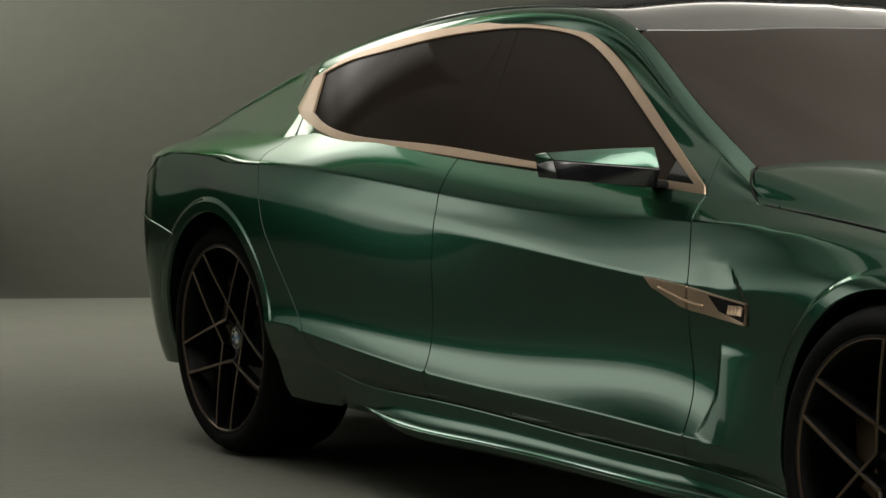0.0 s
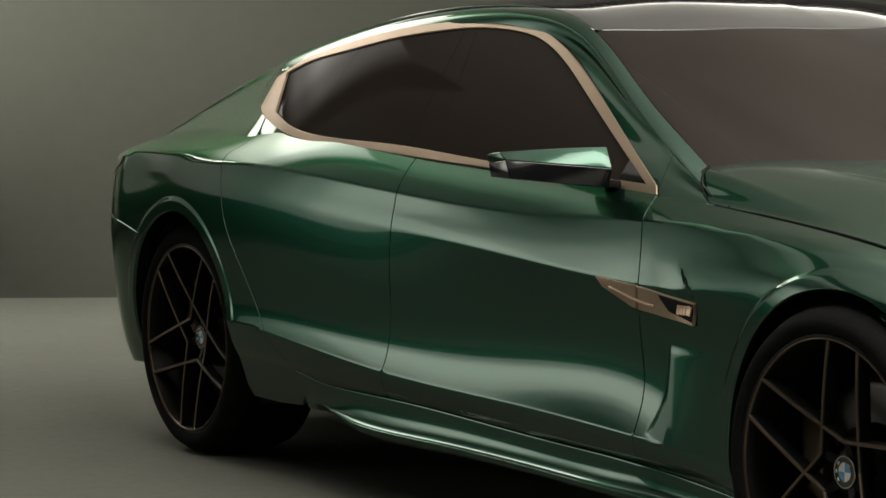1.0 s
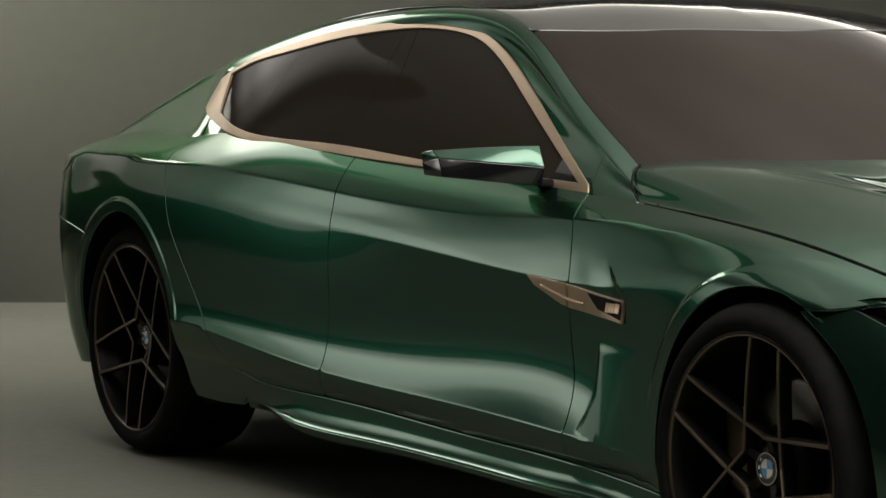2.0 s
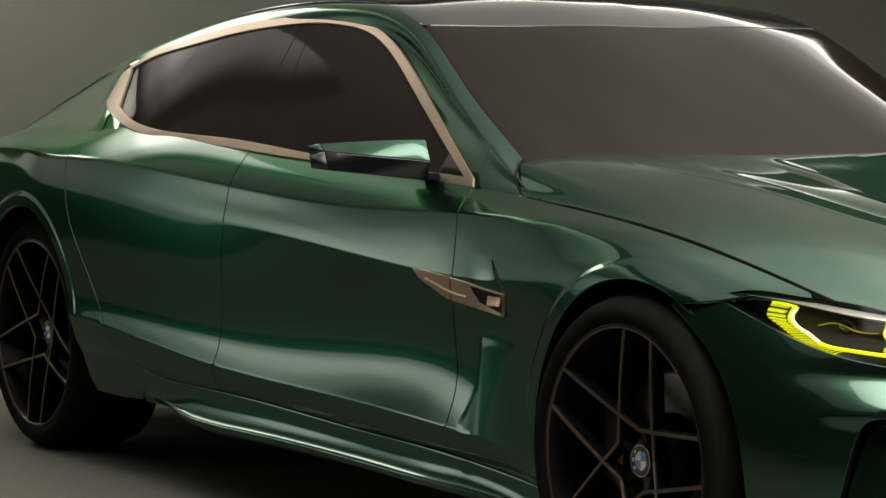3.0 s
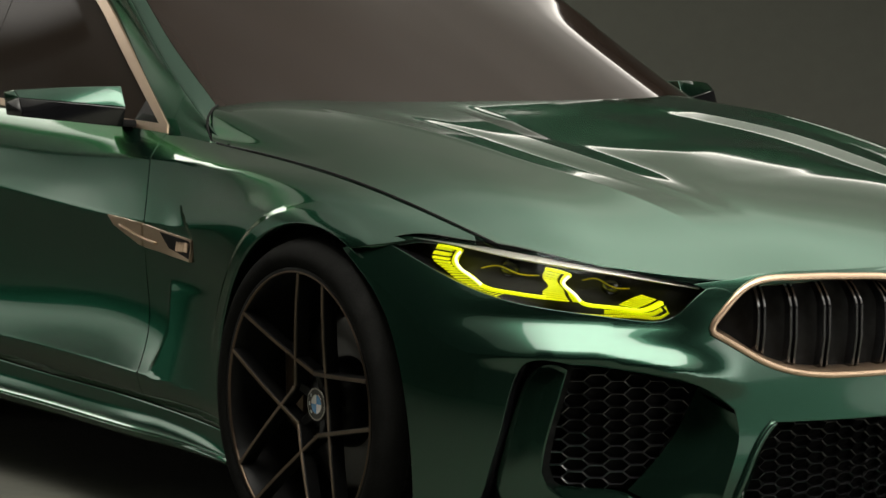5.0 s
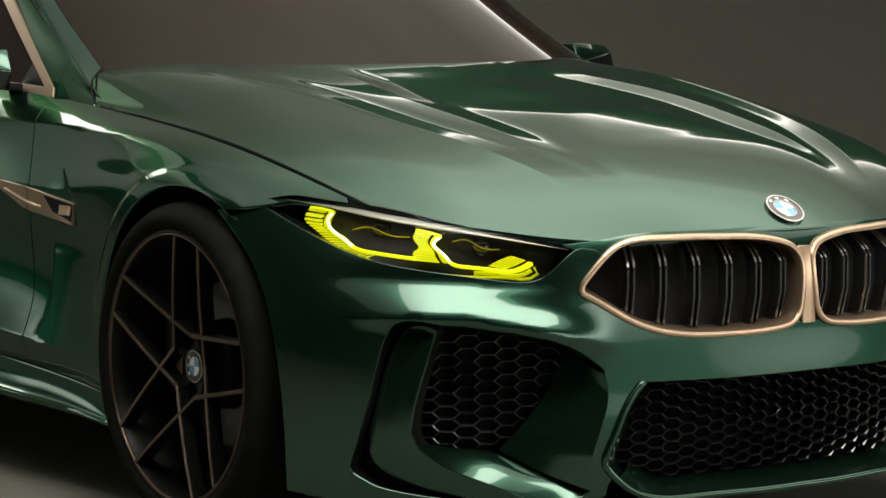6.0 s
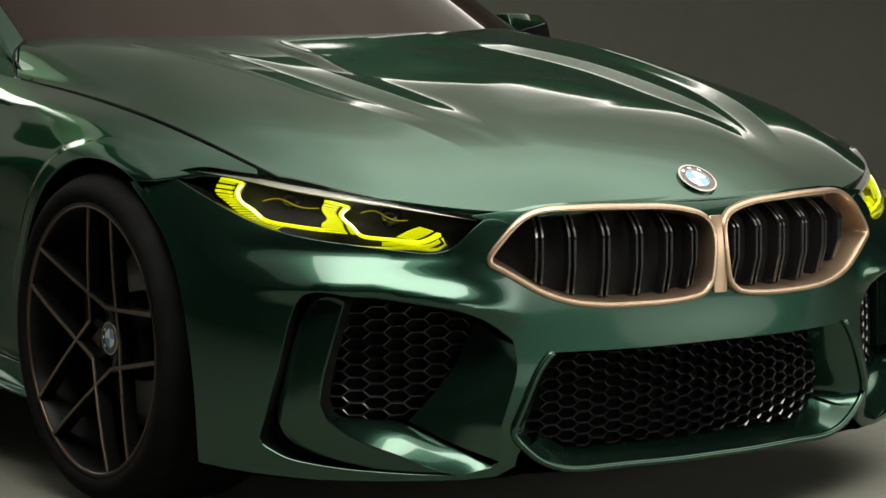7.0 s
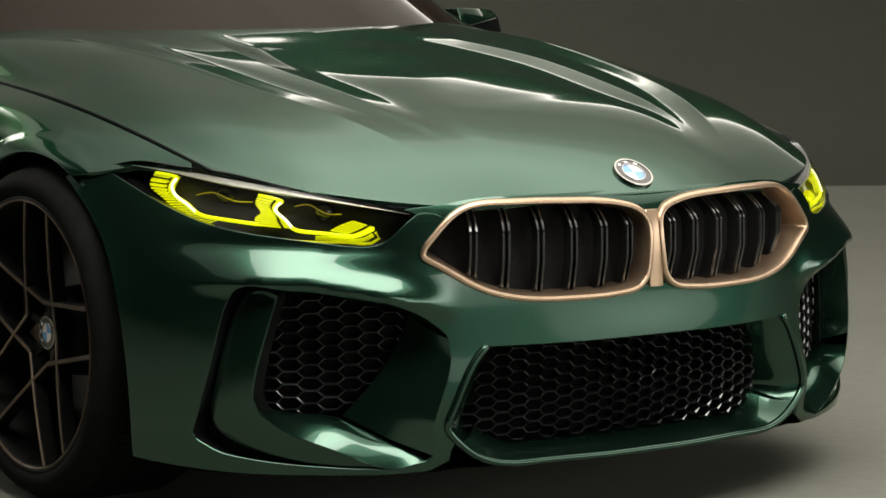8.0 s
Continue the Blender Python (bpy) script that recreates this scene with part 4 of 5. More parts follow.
kid_low = [tuple(q) for q in curve([(29.2, .626), (31.3, .589), (32.2, .566), (32.2, .555), (31.3, .543), (29.7, .529), (27.7, .510), (25.6, .492), (23.5, .479), (21.2, .470), (17.8, .463), (13.2, .461), (9.2, .461), (5.1, .465), (2.2, .478), (0, .482)], 90)]
fold_near = [tuple(q) for q in curve(FOLD[:6], 30)]
outline = [(0, .385), (12, .384)] + fold_near + [(28.6, .190), (28.8, .170), (31.1, .151), (35.1, .147), (41.5, .147), (51.2, .148), (59.2, .154), (66.9, .16)]
outline += [tuple(q) for q in curve([(66.9, .17), (66.5, .259), (66.9, .369), (68.4, .474), (71.6, .567), (76.5, .637), (81.8, .684)], 30)]
outline += [tuple(q) for q in curve(HL_LOW, 60)] + [(31.4, .637), (30.3, .634)] + kid_low
INTAKE_TOP = [(47.7, .498), (43.9, .493), (38.9, .479), (34.4, .462), (31.1, .437), (29.0, .409)]
INTAKE_IN = [(28.9, .400), (28.6, .36), (29.3, .31), (30.2, .265), (30.6, .235), (30.4, .20), (30.6, .180)]
INTAKE_LOW = [(31.5, .168), (35.1, .155), (37.7, .166), (41.5, .193), (44.6, .213), (47.6, .237), (50.1, .270)]
INTAKE_OUT = [(50.7, .295), (50.4, .33), (49.8, .375), (48.8, .438), (48.1, .487)]
CURTAIN = [(35.1, .155), (38.5, .156), (43.4, .161), (48.4, .168), (52.8, .178), (55.4, .189), (57.0, .2025), (57.8, .211), (58.0, .221), (57.7, .237), (56.7, .288), (55.6, .348), (54.7, .413), (54.0, .461), (53.2, .489), (52.1, .502), (50.5, .507), (48.6, .502)]
hole1 = [tuple(q) for c in (INTAKE_TOP, INTAKE_IN, INTAKE_LOW[:2], CURTAIN) for q in curve(c, 60 if c is CURTAIN else 24)]
NS = (.0165, 1)
bumper = pair("front_bumper", cut_panel(nose_lift(), outline, [hole1], step=.014, depth=.012, scale=NS), PAINT, (car, car), "sculpted green front bumper")


def strip(rows, out, mat, name, parents, label=""):
    return pair(name, ruled(rows, out), mat, parents, label)


# side intake: vane, floor, roof and outer wall of the pocket, then its mesh
MESH_R = curve([(33.2, .438), (34.6, .39), (36.8, .335), (39.2, .29), (41.6, .25)], 24)
MESH_L = curve([(49.1, .485), (50.1, .43), (51.1, .354), (51.7, .288), (51.3, .272)], 24)
DEEP = .075
strip([on_nose(curve(INTAKE_IN, 24), .0), on_nose(curve(INTAKE_IN, 24) * .5 + MESH_R * .5 + (0, -.004), .034), on_nose(MESH_R, DEEP)], (.4, -1, 0), PAINT, "intake_vane", bumper, "dark green guide vane inside the intake")
low = curve(INTAKE_LOW[::-1], 30)
inner = curve([(51.6, .268), (47.5, .254), (43.5, .248), (41.6, .242), (38.2, .219), (34.2, .201), (30.8, .184)], 30)
ins = np.interp(np.linspace(0, 1, 30), (0, .45, 1), (.055, .042, .032))
strip([on_nose(low, .0), on_nose(low * .75 + inner * .25, ins * .22), on_nose(low * .4 + inner * .6, ins * .58), on_nose(inner, ins), on_nose(inner + np.stack([np.linspace(0, 1.5, 30), np.linspace(0, .012, 30)], 1), DEEP)], (.3, -.3, 1), PAINT, "intake_floor", bumper, "green intake floor catching the light")
top = curve(INTAKE_TOP, 30)
back = curve([(49.4, .484), (44.2, .478), (39.5, .468), (36, .456), (33.2, .438), (30.0, .415)], 30)
strip([on_nose(top, .0), on_nose(back, np.interp(np.linspace(0, 1, 30), (0, .8, 1), (DEEP, DEEP, .02)))], (.2, -.2, -1), PAINT, "intake_roof", bumper)
strip([on_nose(curve(INTAKE_OUT[::-1], 24), .0), on_nose(MESH_L, DEEP)], (.6, .6, 0), PAINT, "intake_wall", bumper)
# air curtain: a C-shaped blade that runs down beside the mesh and turns in under the floor, with a dark channel round it
rim_line = curve(CURTAIN, 70)
pair("channel_wall", ruled([on_nose(rim_line, .0), on_nose(rim_line + (-.15, 0), .006), on_nose(rim_line + (-.5, 0), .060)], (.6, .5, .2), across=8), BLACK, bumper, "gloss black inner wall of the air curtain channel")
blade_in = np.concatenate([curve(INTAKE_OUT[::-1], 30), curve(INTAKE_LOW[:0:-1], 30)])
blade_out = curve([(49.6, .497), (51.7, .487), (53.0, .462), (53.8, .425), (54.7, .375), (55.5, .322), (56.2, .272), (56.0, .240), (54.0, .209), (50.2, .187), (46.4, .174), (42.5, .165), (38.8, .1595), (35.6, .1565)], 60)
sink = np.interp(np.linspace(0, 1, 60), (0, .1, .5, .66, .8, 1), (.018, .024, .024, .012, .006, .004))
pair("air_curtain_blade", ruled([on_nose(blade_in, .0), on_nose(blade_in * .95 + blade_out * .05, -.001), on_nose(blade_in * .55 + blade_out * .45, sink * .35), on_nose(blade_in * .15 + blade_out * .85, sink * .85), on_nose(blade_out, sink * 1.05), on_nose(blade_out + (-.3, 0), sink * 1.05 + .02)], (.6, -.8, 0), across=16), PAINT, bumper, "green C-shaped air curtain blade")
pair("channel_back", cut_panel(nose_lift(.060), [tuple(q) for q in rim_line] + [tuple(q) for q in blade_in], step=.02, depth=0, scale=NS), MATT, bumper)


def honeycomb(poly, pitch, rise, inset, bar=.0014, deep=.024):
    """Flat honeycomb bars inside an outline of (angle, height); pitch in degrees, rise in metres."""
    poly = np.asarray(poly, float)
    lo, hi = poly.min(0), poly.max(0)
    bm = bmesh.new()
    i = 0
    a = lo[0]
    while a < hi[0] + pitch:
        z = lo[1] + (rise / 2 if i % 2 else 0)
        while z < hi[1] + rise:
            if inside(np.array([(a, z)]), poly)[0]:
                hexa = np.array([(-.67, 0), (-.33, -.5), (.33, -.5), (.67, 0), (.33, .5), (-.33, .5)])
                o = hexa * (pitch, rise) + (a, z)
                k = 1 - 2 * bar / rise
                n_ = hexa * (pitch * (1 - bar / (rise * .8)), rise * k) + (a, z)
                shelf = np.where(hexa[:, 1] < -.1, 1.0, 0.0)
                rings = [[bm.verts.new(v) for v in on_nose(q, d)] for q, d in ((o, inset - .001 - .003 * shelf), (n_ + np.stack([0 * shelf, .0010 * shelf], 1), inset), (n_ + np.stack([0 * shelf, .004 * shelf], 1), inset + deep))]
                for r0, r1 in zip(rings, rings[1:]):
                    for j in range(6):
                        bm.faces.new((r0[j], r0[(j + 1) % 6], r1[(j + 1) % 6], r1[j]))
            z += rise
        a += pitch
        i += 1
    bmesh.ops.recalc_face_normals(bm, faces=bm.faces)
    return bm


mesh_poly = [tuple(q) for q in MESH_R] + [(46, .248), (51.6, .266)] + [tuple(q) for q in MESH_L[::-1]] + [(42, .476)]
me = bpy.data.meshes.new("honeycomb")
bm = honeycomb(mesh_poly, 2.45, .0245, DEEP + .004)
bm.to_mesh(me)
bm.free()
pair("intake_mesh", me, MESH, bumper, "gloss black honeycomb mesh")
pair("intake_back", cut_panel(nose_lift(DEEP + .03), mesh_poly, step=.03, depth=0, scale=NS), MATT, bumper)

# lower grille: green rim, dark tray and honeycomb
grille = new("lower_grille")
grille.parent = car
tagged(grille, "wide lower grille with gloss black honeycomb and green rim")
half = curve(FOLD, 70)
full = np.concatenate([half, half[-2::-1] * (-1, 1)])
part("rim", tube(on_nose(full, -.0015), .0075), PAINT, grille, "green edge round the lower grille")
k = np.linspace(-1, 1, len(full))
shrunk = full * (.90, 1) + np.stack([0 * k, np.where(full[:, 1] < .2, .032, 0)], 1)
part("tray", ruled([on_nose(full, .002), on_nose(full * .4 + shrunk * .6 - (0, .004), .04), on_nose(shrunk, .10)], (.6, 0, .5), 0, 12), PAINT, grille, "dark green inner tray")
lower_poly = [tuple(q) for q in shrunk] + [(-20, .392), (0, .39), (20, .392)]
part("mesh", honeycomb(lower_poly, 2.35, .0225, .078), MESH, grille, "gloss black honeycomb bars")
part("backing", cut_panel(nose_lift(.12), [tuple(q) for q in shrunk] + [(-22, .42), (22, .42)], step=.04, depth=0, scale=NS), MATT, grille)
part("grille_top", ruled([on_nose([(a, .385) for a in np.linspace(-24.2, 24.2, 40)], .004), on_nose([(a, .395) for a in np.linspace(-24.2, 24.2, 40)], .11)], (0, 0, -1)), MATT, grille)
# underside of the front
part("front_undertray", ruled([on_nose([(a, .152 if abs(a) < 28 else .147) for a in np.linspace(-66, 66, 60)], .004), on_nose([(a, .135) for a in np.linspace(-66, 66, 60)], .25)], (0, 0, -1)), MATT, car)


# ---------------------------------------------------------------- kidney grilles
def kidney():
    """One half of the double grille: bronze surround, deep well and paired upright slats."""
    top = new("kidney_grille")
    tagged(top, "bronze framed kidney grille with paired gloss black slats")
    m_ = np.array((.0158, 1))
    q = np.concatenate([kid, kid[:1]])
    tan = (np.roll(kid, -1, 0) - np.roll(kid, 1, 0)) * m_
    d = np.stack([-tan[:, 1], tan[:, 0]], 1)
    d /= np.linalg.norm(d, axis=1, keepdims=True)
    if ((kid - kid.mean(0)) * m_ * d).sum() < 0:
        d = -d
    d = np.concatenate([d, d[:1]])
    off = lambda k: q - d * k / m_
    rows = [on_nose(off(0), .006), on_nose(off(.0006), -.005), on_nose(off(.0025), -.0085), on_nose(off(.0095), -.0090), on_nose(off(.012), -.0065), on_nose(off(.013), .003), on_nose(off(.015), .022), on_nose(off(.017), .062)]
    part("frame", grid_skin(np.array(rows), (1, 0, .1), 0), BRONZE, top, "satin bronze surround")
    part("backing", cut_panel(nose_lift(.062), [tuple(v) for v in off(.0135)[:-1]], step=.03, depth=0, scale=NS), MATT, top)
    inner = off(.0135)[:-1]
    for a in (25.6, 21.4, 16.8, 12.1, 7.6, 3.6):
        for da in (-.38, .38):
            b = a + da
            zs = [inner[i, 1] + (inner[(i + 1) % len(inner), 1] - inner[i, 1]) * (b - inner[i, 0]) / (inner[(i + 1) % len(inner), 0] - inner[i, 0])
                  for i in range(len(inner)) if (inner[i, 0] - b) * (inner[(i + 1) % len(inner), 0] - b) < 0]
            lo, hi = min(zs), max(zs)
            kz = min(.598, hi - .03)
            prof = [(hi - .003, .038), (kz + (hi - kz) * .75, .027), (kz + (hi - kz) * .5, .0165), (kz + (hi - kz) * .22, .0078), (kz + .002, .0050), (kz - .003, .0045), ((kz + lo) / 2, .010), (lo + .006, .026), (lo + .002, .036)]
            bm = bmesh.new()
            rings = []
            for z, i in prof:
                w = .19
                rings.append([bm.verts.new(v) for v in on_nose([(b - w, z), (b - w * .7, z), (b + w * .7, z), (b + w, z), (b + w, z), (b - w, z)], (i + .003, i, i, i + .003, i + .030, i + .030))])
            for r0, r1 in zip(rings, rings[1:]):
                for j in range(6):
                    bm.faces.new((r0[j], r0[(j + 1) % 6], r1[(j + 1) % 6], r1[j]))
            bm.faces.new(rings[0])
            bm.faces.new(rings[-1][::-1])
            bmesh.ops.recalc_face_normals(bm, faces=bm.faces)
            for f in bm.faces:
                f.smooth = False
            part("slat", bm, MESH, top)
    top.parent = car
    return top


def twin(ob):
    """The mirror-image thing with all its parts, on the other side of the car."""
    t = new(ob.name.split(".")[0])
    for key in ("label", "category"):
        if key in ob:
            t[key] = ob[key]
    t.parent = ob.parent
    for c in ob.children:
        part(c.name.split(".")[0], mirrored(c.data), None, t, c["label"] if "label" in c else "")
    return t


k_near = kidney()
lip = [(0, .667), (14, .664), (22, .664), (26, .660), (28.6, .653), (31.5, .647), (34.0, .643), (32.6, .6350), (30.3, .633), (29.4, .627), (27.5, .644), (25.4, .6545), (21.7, .657), (17.1, .657), (12.7, .655), (8.1, .652), (3.9, .642), (1.6, .627), (.7, .61), (0, .606)]
pair("bonnet_lip", cut_panel(nose_lift(.0025), lip, step=.012, depth=.004, scale=NS), PAINT, (car, car))
twin(k_near)
part("kidney_bridge", ruled([on_nose([(-1.0, z) for z in np.linspace(.478, .626, 12)], -.004), on_nose([(0, z) for z in np.linspace(.478, .626, 12)], -.008), on_nose([(1.0, z) for z in np.linspace(.478, .626, 12)], -.004)], (1, 0, 0), .02), BRONZE, car, "bronze bridge between the kidney grilles")


# ---------------------------------------------------------------- headlights
def headlight():
    top = new("headlight")
    tagged(top, "slim headlight with lit yellow light guides")
    top.parent = car
    low, up = curve(HL_LOW, 60), curve(HL_TOP, 50)
    poly = [tuple(q) for q in low] + [tuple(q) for q in up[1:-1]]
    ring = np.array(poly + poly[:1])
    part("housing", cut_panel(nose_lift(.052), poly, step=.03, depth=0, scale=NS), HOUSING, top, "black lamp housing")
    part("rim", ruled([on_nose(ring, .001), on_nose(ring, .054)], (1, -.4, 0)), BLACK, top, "gloss black rim")
    part("lens_cover", cut_panel(nose_lift(.002), poly, step=.02, depth=0, scale=NS), COVER, top, "clear cover").visible_shadow = False
    up0 = curve([(70.8, .715), (66.1, .711), (61.6, .705), (55.4, .693), (49.6, .682), (44.1, .669), (40.6, .660), (33.2, .638)], 50)
    dn0 = curve([(70.6, .713), (66.0, .706), (59.3, .691), (55.2, .681), (49.4, .670), (44.1, .659), (40.6, .651), (33.3, .634)], 50)
    part("brow_strip", ruled([on_nose(up0, .013), on_nose(up0 * .4 + dn0 * .6, .006), on_nose(dn0, .005), on_nose(dn0 - (0, .002), .026)], (1, -.5, .3)), ALLOY, top, "satin metal brow strip")

    def guide(line, radius, inset, mat=YELLOW, name="light_guide"):
        part(name, tube(on_nose(curve(line, 30), inset), radius, sides=8), mat, top)

    def fan(outer, inner, n, name="light_fan"):
        """A comb of lit teeth from an outer to an inner line, solid towards the inner one."""
        o, i = curve(outer, n * 2), curve(inner, n * 2)
        bm = bmesh.new()

        def slab(a, b, c, d, lo, hi):
            v = [bm.verts.new(p) for h in (hi, lo) for p in on_nose([a, b, c, d], h)]
            for f in ((0, 1, 2, 3), (7, 6, 5, 4), (0, 4, 5, 1), (1, 5, 6, 2), (2, 6, 7, 3), (3, 7, 4, 0)):
                bm.faces.new([v[j] for j in f])
        for k in range(n):
            a, b = 2 * k, 2 * k + 1
            w = .35
            b_o, b_i = o[a] + (o[b] - o[a]) * 1.15, i[a] + (i[b] - i[a]) * 1.15
            slab(o[a], b_o, b_o * w + b_i * (1 - w), o[a] * w + i[a] * (1 - w), .016, .026)
        # dim emitting ribbon behind the teeth, imitating the glow between them
        for k in range(2 * n - 1):
            slab(o[k] * .22 + i[k] * .78, o[k + 1] * .22 + i[k + 1] * .78, i[k + 1], i[k], .0185, .026)
        bmesh.ops.recalc_face_normals(bm, faces=bm.faces)
        part(name, bm, YELLOW_DIM, top, "ribbed yellow light fan")

    fan([(67.1, .701), (67.4, .681), (65.9, .664), (63.2, .642), (60.4, .625), (57.5, .614)], [(63.4, .694), (63.7, .672), (61.3, .650), (59.3, .632), (57.5, .626), (56.0, .622)], 20)
    fan([(51.9, .667), (52.1, .651), (51.3, .634), (51.8, .627), (51.4, .612)], [(48.7, .657), (49.4, .642), (48.2, .624), (47.6, .614), (47.2, .607)], 15)
    fan([(42.8, .604), (41.6, .614), (40.2, .622)], [(39.6, .594), (38.4, .600), (37.5, .609)], 8)
    guide([(63.4, .694), (63.8, .680), (63.5, .670), (61.3, .649), (59.3, .632), (56.4, .623), (53.4, .618), (51.4, .615)], .0036, .014)
    guide([(48.7, .657), (49.5, .644), (48.2, .624), (47.0, .607), (45.6, .602), (42.2, .597), (39.5, .595), (37.6, .608)], .0036, .014)
    guide([(63.3, .692), (63.7, .680), (63.4, .671), (61.2, .650), (59.4, .634)], .0028, .0105, HOT, "guide_core")
    guide([(48.8, .655), (49.4, .644), (48.2, .626), (47.2, .610)], .0028, .0105, HOT, "guide_core")
    guide([(63.4, .632), (56.2, .605), (52.5, .595), (49.0, .588), (43.9, .583), (39.8, .5815), (37.4, .584), (36.9, .592), (37.4, .602)], .0030, .010, YELLOW_DIM)
    guide([(44.5, .590), (41.5, .588), (38.6, .588), (37.7, .596)], .0042, .020, YELLOW_DIM)
    guide([(67.0, .701), (65.2, .699), (63.5, .695)], .0026, .016)
    guide([(51.9, .667), (50.3, .663), (48.8, .657)], .0026, .016)
    # dark lens barrels inside
    for a, z in ((57.2, .660), (44.0, .634)):
        c = on_nose([(a, z)], .044)[0]
        bm = lathe([(.002, -.004), (.012, -.002), (.018, .004), (.022, .012)], 24)
        me_ = bpy.data.meshes.new("barrel")
        bm.to_mesh(me_)
        bm.free()
        ob = part("lens_barrel", me_, BLACK, top)
        ob.matrix_basis = pose(*c, 0, 0, 90 - a)
    for line in ([(60.5, .662), (58.5, .668), (55.5, .655), (52.8, .653)], [(47.4, .646), (45.8, .650), (43.8, .636), (41.6, .633)]):
        guide(line, .0011, .030, FAINT, "light_line")
    return top


def twin_posed(ob):
    """As twin(), for parts that carry a pose of their own."""
    t = new(ob.name.split(".")[0])
    t.parent = ob.parent
    if "label" in ob:
        t["label"] = ob["label"]
    for c in ob.children:
        m = c.data.copy()
        m.transform(c.matrix_basis)
        d = part(c.name.split(".")[0], mirrored(m), None, t, c["label"] if "label" in c else "")
        d.visible_shadow = c.visible_shadow
    return t


twin_posed(headlight())

# ---------------------------------------------------------------- emblem on the bonnet
emblem = new("bonnet_emblem")
emblem.parent = car
tagged(emblem, "round blue and white enamel emblem with a dark ring")
i0 = int(np.argmin(abs(BONNET_P[:, 0, 0] - .806)))
tang = BONNET_P[i0 + 3, 0] - BONNET_P[i0 - 3, 0]
tang /= np.linalg.norm(tang)
yv = np.array([0, 1.0, 0])
nv = np.cross(tang, yv)
nv *= np.sign(nv[2])
EM = Matrix.Translation(BONNET_P[i0, 0] + nv * .001) @ Matrix(((tang[0], yv[0], nv[0]), (tang[1], yv[1], nv[1]), (tang[2], yv[2], nv[2]))).to_4x4()


def disc_piece(r0, r1, a0, a1, z0, z1, n=24):
    bm = bmesh.new()
    rows = []
    for r, z in ((r0, z1), (r1, z1), (r1 + .0006, z1 - .0008), (r1 + .0006, z0)):
        rows.append([bm.verts.new((r * math.cos(a), r * math.sin(a), z)) for a in np.linspace(a0, a1, n)])
    for p, q in zip(rows, rows[1:]):
        for j in range(n - 1):
            bm.faces.new((p[j], q[j], q[j + 1], p[j + 1]))
    bmesh.ops.recalc_face_normals(bm, faces=bm.faces)
    return bm


def roundel(parent, m, size):
    s = m @ Matrix.Scale(size, 4)
    for name, args, mat in [("outer_ring", (.037, .041, 0, 2 * math.pi, 0, .0045, 48), CHROME), ("dark_ring", (.0255, .037, 0, 2 * math.pi, 0, .0035, 48), BLACK), ("inner_ring", (.0235, .0255, 0, 2 * math.pi, 0, .0045, 48), CHROME)] + [("quarter", (.0003, .0235, k * math.pi / 2, (k + 1) * math.pi / 2, 0, .0035, 12), BLUE if k % 2 == 0 else WHITE) for k in range(4)]:
        ob = part(name, disc_piece(*args), mat, parent)
        ob.matrix_basis = s
    for a in (140, 180, 220):
        ob = part("ring_mark", disc_piece(.0285, .0340, math.radians(a - 8), math.radians(a + 8), 0, .0040, 5), WHITE, parent)
        ob.matrix_basis = s


roundel(emblem, EM, 1.0)

# ---------------------------------------------------------------- mirrors
def mirror_shell(upper):
    """Painted cap above the ridge, or the shell below it, black for the floor it reflects, as one closed wedge."""
    inner = [(-.917, .980), (-.893, .931), (-.908, .886), (-1.02, .890), (-1.03, .976)]
    outer = [(-1.046, .970), (-1.018, .953), (-1.000, .910), (-1.085, .912), (-1.10, .964)]
    pick = (3.6, 4, 0, 1) if upper else (1, 2, 3, 3.6)
    at = lambda ring, j: ring[int(j)] if j == int(j) else tuple(np.array(ring[3]) * .4 + np.array(ring[4]) * .6)
    bm = bmesh.new()
    rows = []
    for k in np.linspace(0, 1, 9):
        w = .825 + (1.034 - .825) * k
        bow = .008 * math.sin(math.pi * k)
        ring = []
        for j in pick:
            a, b = at(inner, j), at(outer, j)
            ring.append(bm.verts.new((a[0] * (1 - k) + b[0] * k + (bow if j in (0, 1, 2) else 0), -w, a[1] * (1 - k) + b[1] * k + (.3 * bow if j in (0, 4) else 0))))
        rows.append(ring)
    n = len(pick)
    for p, q in zip(rows, rows[1:]):
        for j in range(n):
            bm.faces.new((p[j], p[(j + 1) % n], q[(j + 1) % n], q[j]))
    bm.faces.new(rows[0])
    bm.faces.new(rows[-1][::-1])
    bmesh.ops.recalc_face_normals(bm, faces=bm.faces)
    sharp = [e for e in bm.edges if e.calc_face_angle(0) > .35]
    for f in bm.faces:
        f.smooth = True
    bmesh.ops.bevel(bm, geom=sharp, offset=.0025, segments=2, profile=.6, affect="EDGES")
    return bm


def wing_mirror():
    top = new("wing_mirror")
    tagged(top, "wedge-shaped green wing mirror on a black arm")
    top.parent = car
    part("cap", mirror_shell(True), PAINT, top, "green wedge mirror cap")
    # the dark reflection on the lower face is put into its black colour
    part("lower_shell", mirror_shell(False), BLACK, top, "lower shell coloured black for the dark floor it reflects")
    part("arm", block([(-.915, -.785, .884), (-.930, -.838, .888), (-.975, -.838, .888), (-.975, -.785, .884), (-.915, -.785, .902), (-.925, -.842, .904), (-.98, -.842, .904), (-.98, -.785, .902)], .005), MATT, top, "black mirror arm")
    part("mirror_glass", block([(-1.028, -.84, .90), (-1.090, -1.02, .917), (-1.094, -1.02, .917), (-1.034, -.84, .90), (-1.032, -.84, .972), (-1.098, -1.02, .958), (-1.102, -1.02, .958), (-1.038, -.84, .972)], 0), CHROME, top)
    return top


twin(wing_mirror())


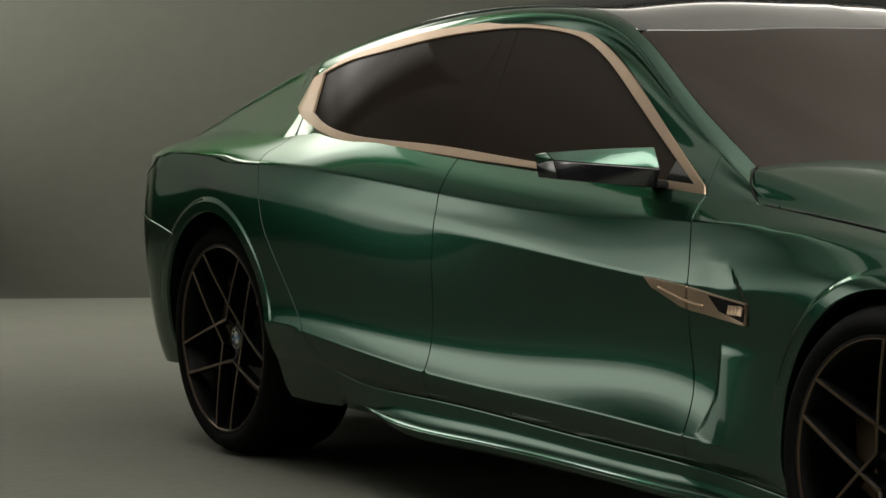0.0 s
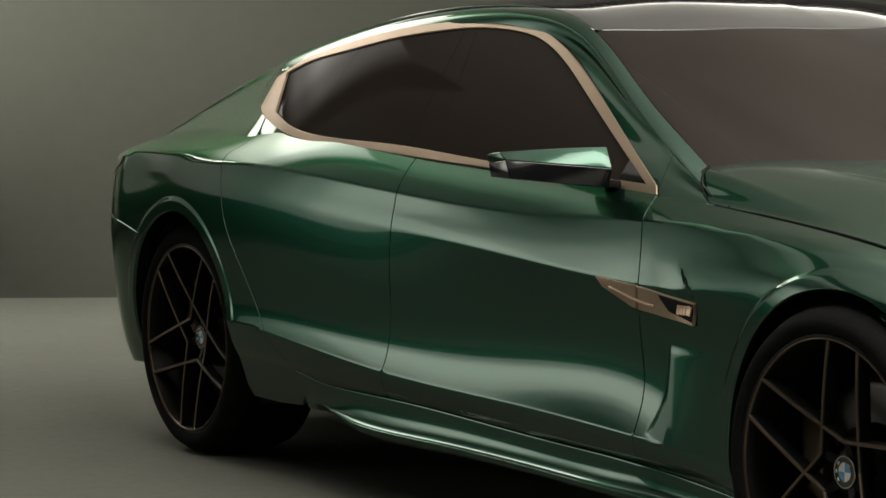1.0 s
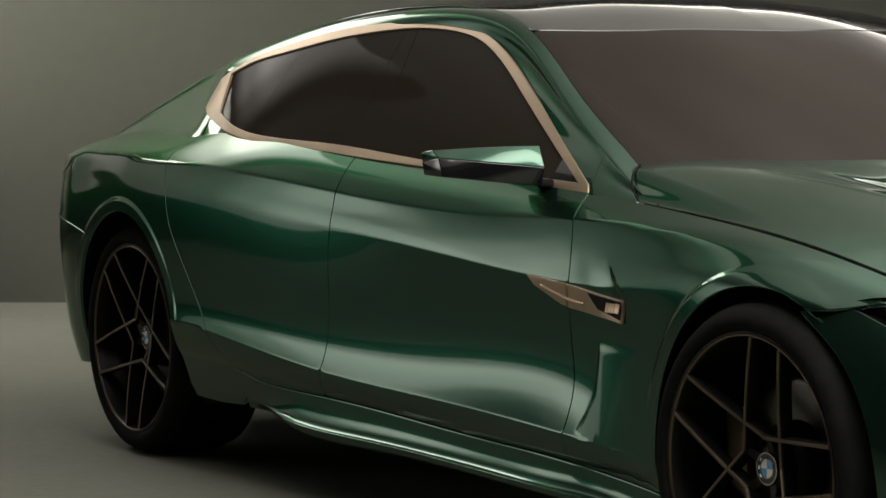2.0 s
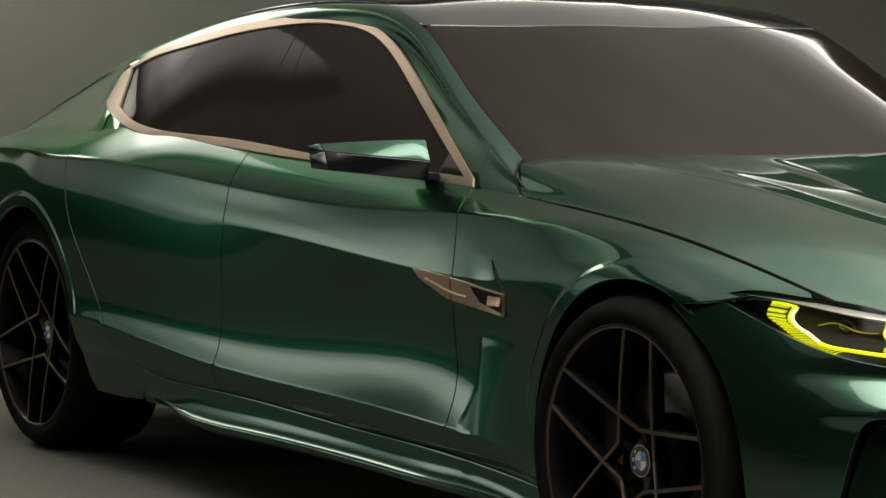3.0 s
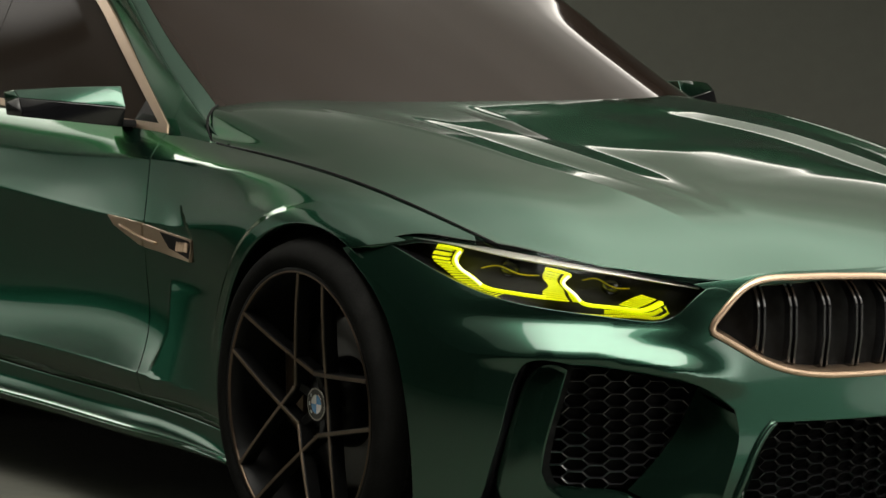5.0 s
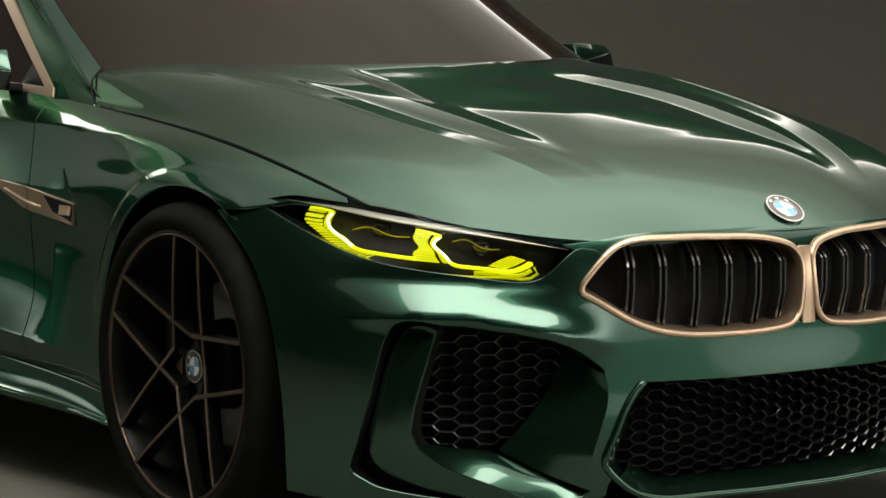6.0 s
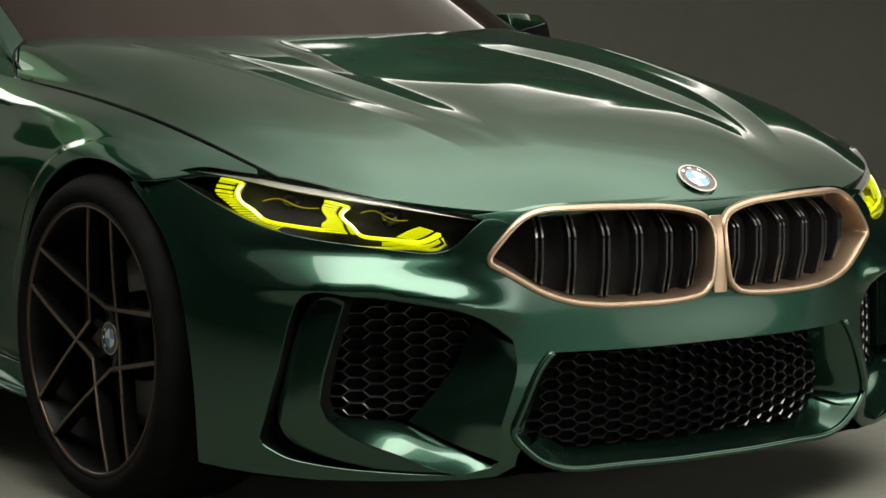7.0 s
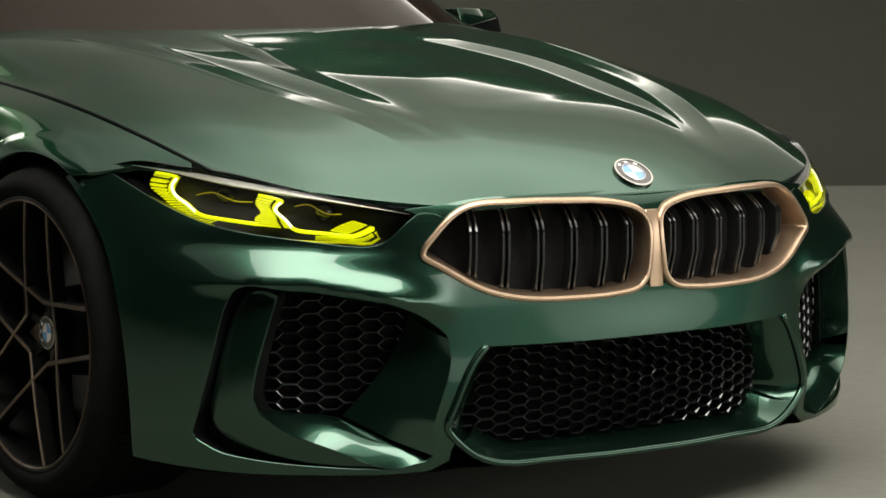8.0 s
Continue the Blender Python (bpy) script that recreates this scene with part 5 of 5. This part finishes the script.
# ---------------------------------------------------------------- wheels
def wheel():
    """A wheel with its tyre, Y spokes with bronze faces, disc and caliper, built round the hub."""
    top = new("wheel")
    tagged(top, "black alloy wheel with bronze-faced Y spokes and low-profile tyre")
    top.parent = car
    ty = part("tyre", lathe([(.276, -.030), (.282, -.044), (.295, -.051), (.310, -.049), (.323, -.040), (.333, -.024), (.3395, -.002), (.3425, .03), (.343, .10), (.343, .17), (.340, .20), (.330, .232), (.31, .245), (.276, .23)], 128), RUBBER, top, "low-profile black tyre")
    bm = bmesh.new()
    for k in range(72):
        a = 2 * math.pi * k / 72
        for y0, y1, sh in ((.005, .055, 0), (.075, .125, .5), (.145, .195, 0)):
            b = a + sh * 2 * math.pi / 72
            vs = [bm.verts.new((r * math.cos(b + t), y, r * math.sin(b + t))) for r in (.3400, .3437) for t, y in ((-.034, y0), (.026, y0), (.036, y1), (-.024, y1))]
            for f in ((4, 5, 6, 7), (0, 1, 5, 4), (1, 2, 6, 5), (2, 3, 7, 6), (3, 0, 4, 7)):
                bm.faces.new([vs[i] for i in f])
    bmesh.ops.recalc_face_normals(bm, faces=bm.faces)
    part("tread", bm, RUBBER, ty)
    part("rim", lathe([(.277, -.034), (.281, -.040), (.2795, -.044), (.272, -.042), (.268, -.036), (.264, -.010), (.255, .02), (.245, .05), (.24, .20), (.262, .215)], 128), WHEEL_BLACK, top, "black rim")
    part("rim_edge", lathe([(.2735, -.0430), (.2725, -.0447), (.2700, -.0440), (.2692, -.040)], 128), WHEEL_BRONZE, top, "thin bronze rim line")
    part("hub", lathe([(.0, .008), (.030, .008), (.044, .010), (.052, .016), (.075, .030), (.090, .055), (.095, .09)], 48), WHEEL_BLACK, top)
    R_ = .268

    def limb(pts, widths, deep, mat, name, lift=0.0, parent=top):
        """A tapering bar along (radius, angle, y) points."""
        p = np.array([(r * math.cos(math.radians(a)), y - lift, r * math.sin(math.radians(a))) for r, a, y in pts])
        t = np.gradient(p, axis=0)
        bm = bmesh.new()
        rows = []
        for i in range(len(p)):
            s = np.cross(t[i], (0, 1, 0))
            s /= np.linalg.norm(s)
            w = widths[i] / 2
            rows.append([bm.verts.new(p[i] + s * a_ + np.array((0, b_, 0))) for a_, b_ in ((-w, deep), (-w, .002), (-w * .8, 0), (w * .8, 0), (w, .002), (w, deep))])
        for q0, q1 in zip(rows, rows[1:]):
            for j in range(6):
                bm.faces.new((q0[j], q0[(j + 1) % 6], q1[(j + 1) % 6], q1[j]))
        bm.faces.new(rows[0])
        bm.faces.new(rows[-1][::-1])
        bmesh.ops.recalc_face_normals(bm, faces=bm.faces)
        return part(name, bm, mat, parent)

    for k in range(5):
        s = 79 + 72 * k
        kx, kz = .066 * math.cos(math.radians(s)), .066 * math.sin(math.radians(s))
        stem = [(.030, s, .010), (.045, s, .006), (.060, s, -.001), (.073, s, -.008)]
        limb(stem, (.026, .022, .018, .014), .035, WHEEL_BLACK, "spoke")
        for rim_at in (s + 62, s - 62):
            ex, ez = .2685 * math.cos(math.radians(rim_at)), .2685 * math.sin(math.radians(rim_at))
            arm = []
            for f, y in ((0, -.010), (.25, -.0205), (.5, -.030), (.75, -.0375), (1.0, -.043)):
                x_, z_ = kx + (ex - kx) * f, kz + (ez - kz) * f
                arm.append((math.hypot(x_, z_), math.degrees(math.atan2(z_, x_)), y))
            am = limb(arm, (.012, .011, .0105, .0105, .012), .030, WHEEL_BLACK, "spoke_arm")
            limb(arm, (.0078, .0076, .0076, .0078, .0086), .002, WHEEL_BRONZE, "spoke_face", .0012, am)
    part("brake_disc", lathe([(.08, .085), (.165, .085), (.192, .088), (.192, .112), (.08, .112)], 72), STEEL, top, "steel brake disc")
    part("caliper", block([(-.20, .05, -.06), (-.13, .05, -.09), (-.13, .13, -.09), (-.20, .13, -.06), (-.205, .05, .10), (-.125, .05, .09), (-.125, .13, .09), (-.205, .13, .10)], .012), WHEEL_BRONZE, top, "bronze brake caliper")
    for k in range(5):
        a = math.radians(5 + 72 * k)
        bm = lathe([(.0, -.0), (.007, .0), (.008, .004), (.008, .012)], 12)
        ob = part("lug_nut", bm, STEEL, top)
        ob.matrix_basis = Matrix.Translation((.060 * math.cos(a), .010, .060 * math.sin(a)))
    cap = new("centre_cap")
    cap.parent = top
    tagged(cap, "small blue and white centre cap")
    roundel(cap, Matrix.Translation((0, .007, 0)) @ pose(0, 0, 0, 90, 0, 0), .82)
    return top


w0 = wheel()
w0.matrix_basis = pose(0, -.872, .356)
copy_thing(w0, pose(-3.02, -.872, .356, 0, 25))
copy_thing(w0, pose(0, .872, .356, 0, 0, 180))
copy_thing(w0, pose(-3.02, .872, .356, 0, 10, 180))
